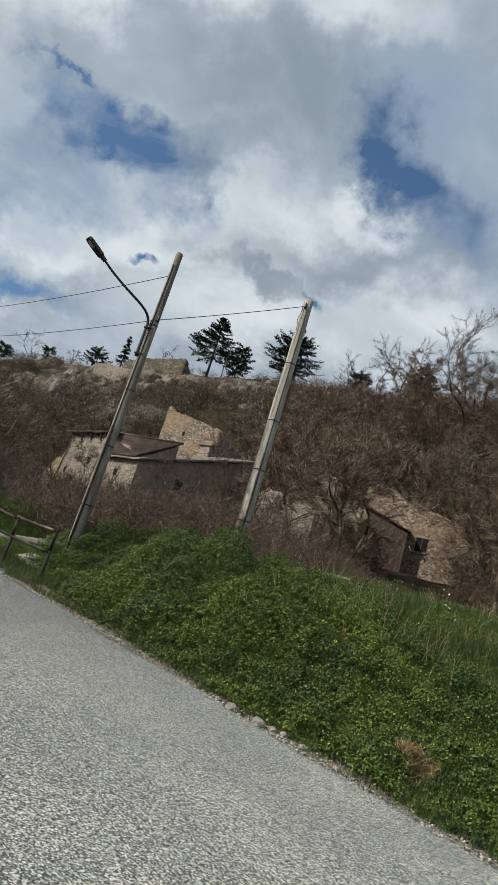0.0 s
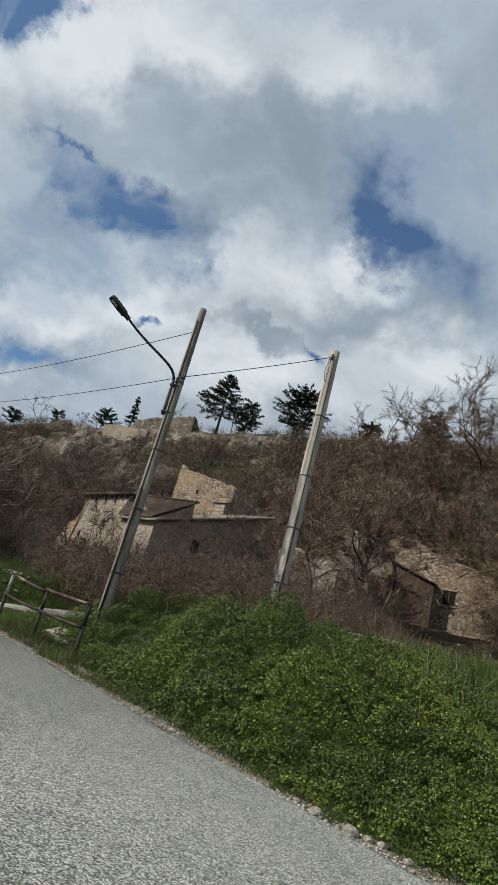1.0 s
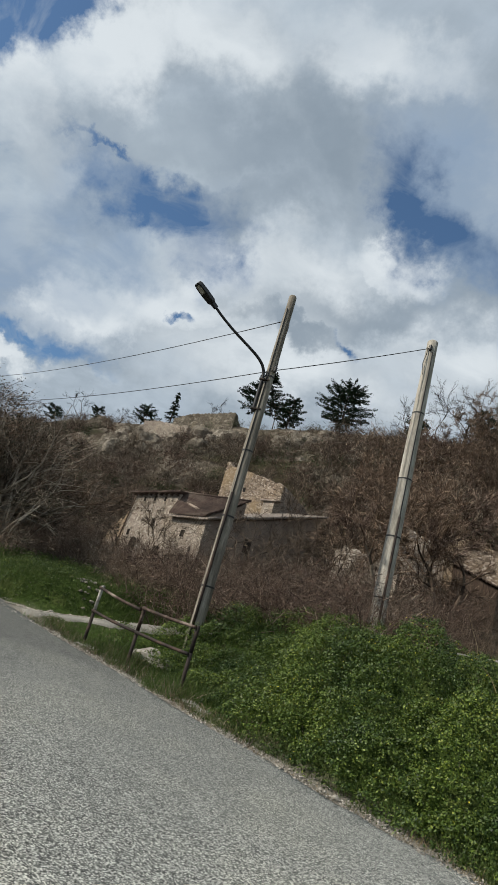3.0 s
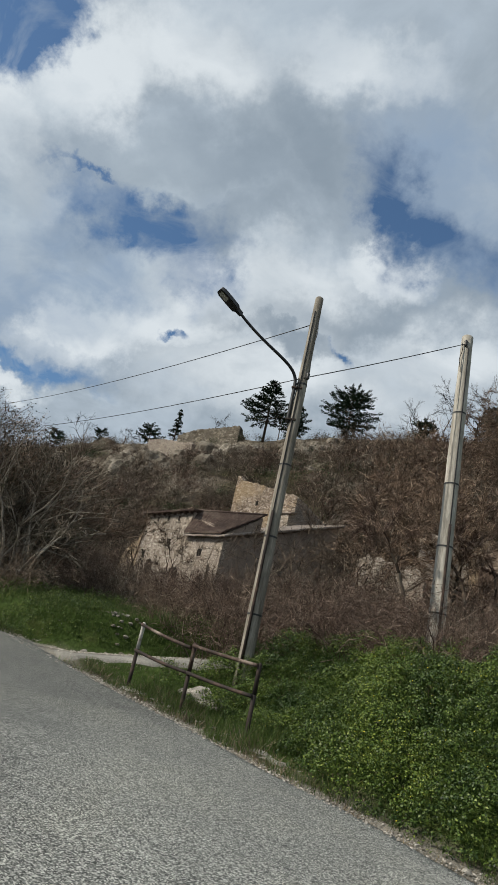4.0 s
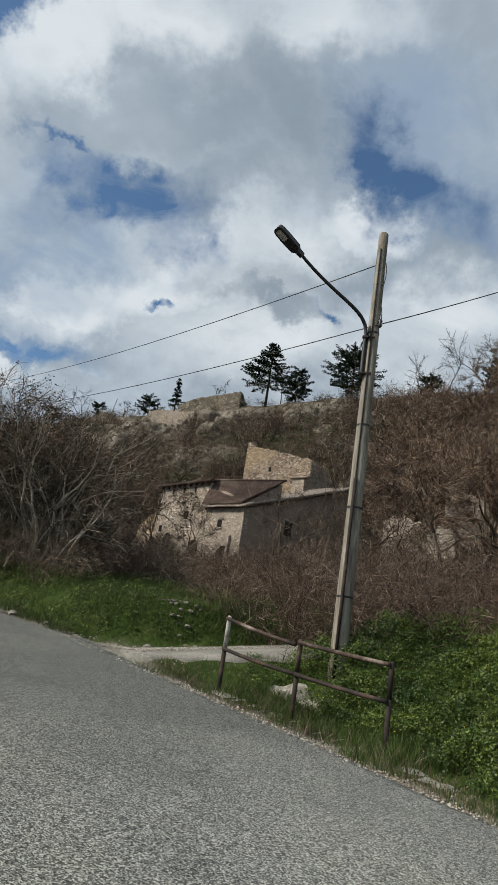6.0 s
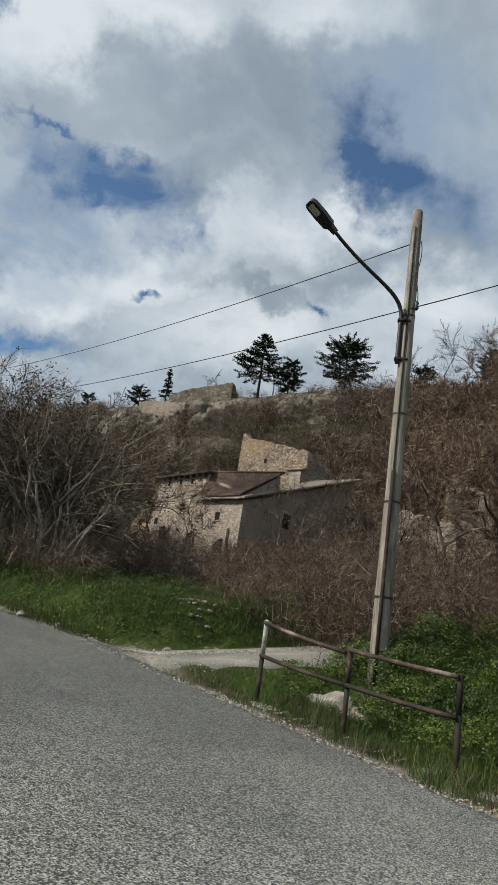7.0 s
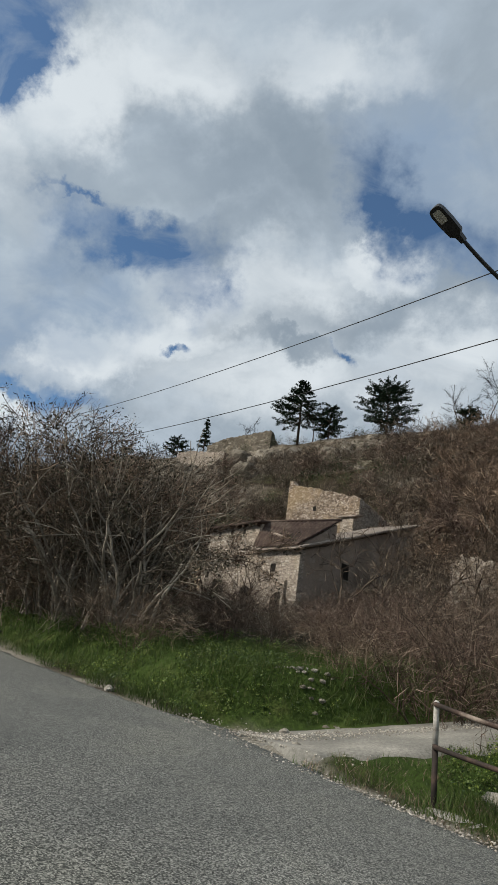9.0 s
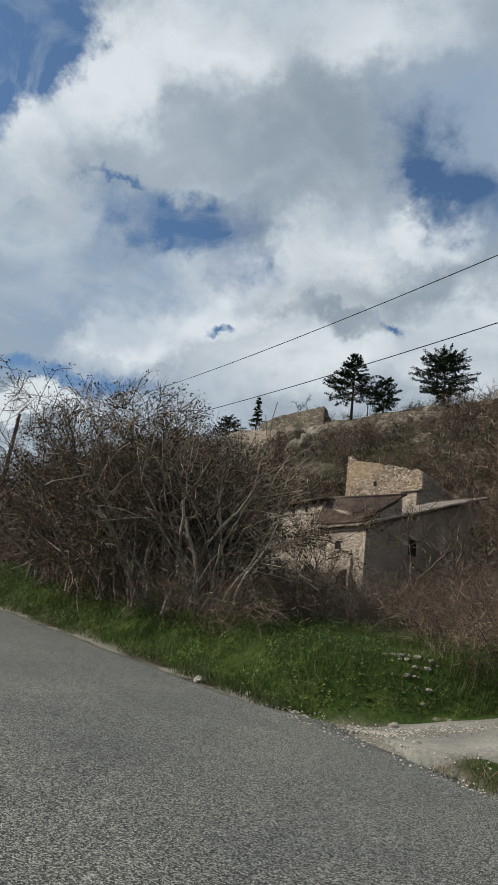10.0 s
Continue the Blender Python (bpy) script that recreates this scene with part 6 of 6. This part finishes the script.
# bare trees round the cottage
right_p = dict(joint=0.55, wander=0.28, lift=0.03, min_r=0.019, bare=0.28, often=0.7, along=0.7, fork=2)
for k, (x, y, hgt) in enumerate(((0.6, 41.0, 8.0), (10.6, 41.5, 14.5), (13.4, 40.5, 15.5), (-3.5, 55.5, 11.0), (-0.5, 44.0, 11.5), (15.5, 44.0, 16.0), (11.0, 47.5, 15.0), (4.0, 62.0, 13.5), (10.5, 66.0, 15.0), (16.0, 60.0, 15.0), (-3.0, 52.0, 9.5), (1.5, 56.5, 11.0), (8.0, 59.0, 12.0), (13.5, 53.0, 13.0), (-6.0, 57.0, 9.0), (-2.5, 41.0, 7.5), (0.0, 68.0, 9.0), (7.0, 72.0, 10.0), (13.0, 70.0, 11.0), (18.0, 68.0, 11.0), (3.0, 78.0, 9.0), (12.0, 80.0, 9.5), (18.5, 50.0, 14.0), (-4.5, 63.0, 8.5), (20.0, 58.0, 13.0), (17.0, 76.0, 10.0), (9.2, 42.5, 9.0), (11.5, 43.0, 11.0), (12.4, 46.0, 12.5), (10.0, 38.5, 8.0), (14.2, 47.0, 13.0))):
    # lower crowns take the bark with sunlight in its colour, tall ones the dark bark
    bare_tree("bare_tree", x, y, hgt, 700 + k, "tall leafless tree with crooked dark branches by the cottage", "bare trees by the cottage", 2 if k % 3 == 0 else 1, right_p, (M_BARK_DARK, M_BARK_GREY)[k % 2], M_BARK_DARK if hgt > 13.2 else (M_BARK_SUNNY, M_BARK_RED, M_BARK_SUNNY)[k % 3], 0.19, 3, 0, 0.2, slivers=4200, wide=3.0)
# small trees before the house and on the skyline
for k, (x, y, hgt, g) in enumerate(((-20.8, 44.6, 4.2, 0), (-18.2, 43.6, 3.8, 0), (-23.0, 47.0, 4.8, 0), (-9.5, 42.0, 5.0, 0), (-5.0, 43.5, 4.6, 0), (-3.2, 44.5, 4.2, 0), (-13.6, 42.6, 7.5, 0), (-11.0, 45.0, 6.0, 0), (-8.0, 47.0, 7.0, 0), (-26.0, 44.0, 7.5, 0), (-12.0, 70.0, 7.0, 0), (0.5, 93.5, 9.0, 1), (5.0, 92.0, 10.0, 1), (-40.0, 108.0, 6.0, 1), (-27.0, 103.5, 6.0, 1), (-4.0, 95.0, 6.5, 1), (-70.0, 117.0, 6.0, 1), (-60.0, 114.5, 5.0, 1))):
    bare_tree("small_tree", x, y, hgt, 900 + k, "small leafless tree before the house" if not g else "small leafless tree on the skyline", "small bare trees", 2, right_p, M_BARK_DARK, M_BARK_BLACK if g else M_BARK_DARK, 0.10, 3 if not g else 2, 0, 0.3)


def conifer(name, x, y, z, height, radius, seed, label, shape="cone", clear=0.2):
    """A trunk with whorled limbs, each hung with tufts of needles."""
    rr = np.random.default_rng(seed)
    t = thing(name, label, "tree", Matrix.Translation((x, y, z)), "conifers on the ridge")
    lean = rr.normal(size=2) * 0.02
    trunk = path_tube([(lean[0] * height * k / 6, lean[1] * height * k / 6, height * k / 6 * 0.98 - (0.6 if k == 0 else 0)) for k in range(7)], [0.20 * (1 - 0.9 * k / 6) * height / 10 + 0.02 for k in range(7)], 8)
    part("trunk", trunk, M_BARK_DARK, t)
    segs, pts = [], []
    levels = int(height * 2.1)
    for i in range(levels):
        f = clear + (1 - clear) * (i + rr.uniform(0, 0.8)) / levels
        if shape == "cone":
            reach = radius * (1 - (f - clear) / (1 - clear)) ** 0.8 * rr.uniform(0.6, 1.1) + 0.25
        else:
            reach = radius * math.sqrt(max(0.03, 1 - ((f - 0.42) / 0.60) ** 2)) * rr.uniform(0.6, 1.1)
        for j in range(5 if shape == "cone" else 7):
            a = rr.uniform(0, 6.28)
            tilt = rr.uniform(-0.05, 0.35) if shape == "cone" else rr.uniform(-0.1, 0.45)
            p = np.array([lean[0] * height * f, lean[1] * height * f, height * f])
            d = np.array([math.cos(a), math.sin(a), tilt])
            q = p + d * reach
            segs.append((*p, *q, 0.05, 0.015))
            m = int(30 * reach) + 5
            tt = rr.uniform(0.25, 1.05, m)
            c = p + d * reach * tt[:, None]
            side = np.array([-math.sin(a), math.cos(a), 0])
            c = c + side * (rr.normal(size=(m, 1)) * 0.20 * reach * 0.6 * (1.15 - tt[:, None])) + rr.normal(size=(m, 3)) * np.array([0.08, 0.08, 0.10])
            pts.append(c)
    tagged(mesh_ob("branchwork", tubes_mesh("branchwork", segs), M_BARK_DARK, t), kind="stuff")
    P = np.concatenate(pts)
    V, F = leaf_quads(P, rr.uniform(0.08, 0.19, len(P)), rr, 0.5)
    mesh_ob("crown", array_mesh("crown", V, F), M_NEEDLE, t, "dark green needle foliage")
    return t


def ridge_at(x, dw=0.0):
    y = (88.6 + dw - 0.32 * x) / 0.95
    return x, y, gz(x, y)


for args in (
    ("conifer", -29.2, 103.1, None, 11.6, 5.3, 31, "tall dark conifer with a bare lower trunk on the ridge", "cone", 0.27),
    ("conifer", -23.9, 101.4, None, 5.8, 2.7, 32, "small dense dark conifer beside the tall one", "round", 0.05),
    ("conifer", -14.6, 98.2, None, 7.9, 5.2, 33, "broad dark cedar with spreading limbs on the ridge", "round", 0.10),
    ("conifer", -47.6, 109.2, None, 6.4, 1.3, 34, "young thin conifer behind the ridge ruin", "cone", 0.15),
    ("conifer", -53.5, 111.4, None, 3.6, 3.0, 35, "low dark conifer by the ridge ruin", "round", 0.05),
    ("conifer", 6.6, 91.4, None, 4.8, 2.9, 36, "dark conifer among bare trees on the ridge", "round", 0.05),
    ("conifer", -2.6, 95.0, None, 3.5, 2.2, 37, "dark conifer at the ridge's edge", "round", 0.05),
    ("conifer", -66.0, 115.5, None, 2.8, 2.2, 38, "low dark conifer far along the ridge", "round", 0.05),
    ("conifer", -78.0, 119.5, None, 3.0, 2.6, 39, "low dark conifer at the end of the ridge", "round", 0.05),
):
    args = list(args)
    args[3] = gz(args[1], args[2])
    conifer(*args)

# marker post by the verge
_mp = thing("marker_post", "small pale marker post in the brambles", "post", Matrix.Translation((-18.6, 26.5, gz(-18.6, 26.5))))
part("post", path_tube([(0, 0, -0.2), (0, 0, 0.9), (0.01, 0, 1.25), (0.01, 0, 1.3)], [0.09, 0.085, 0.08, 0.03], 8), M_CONCRETE, _mp)
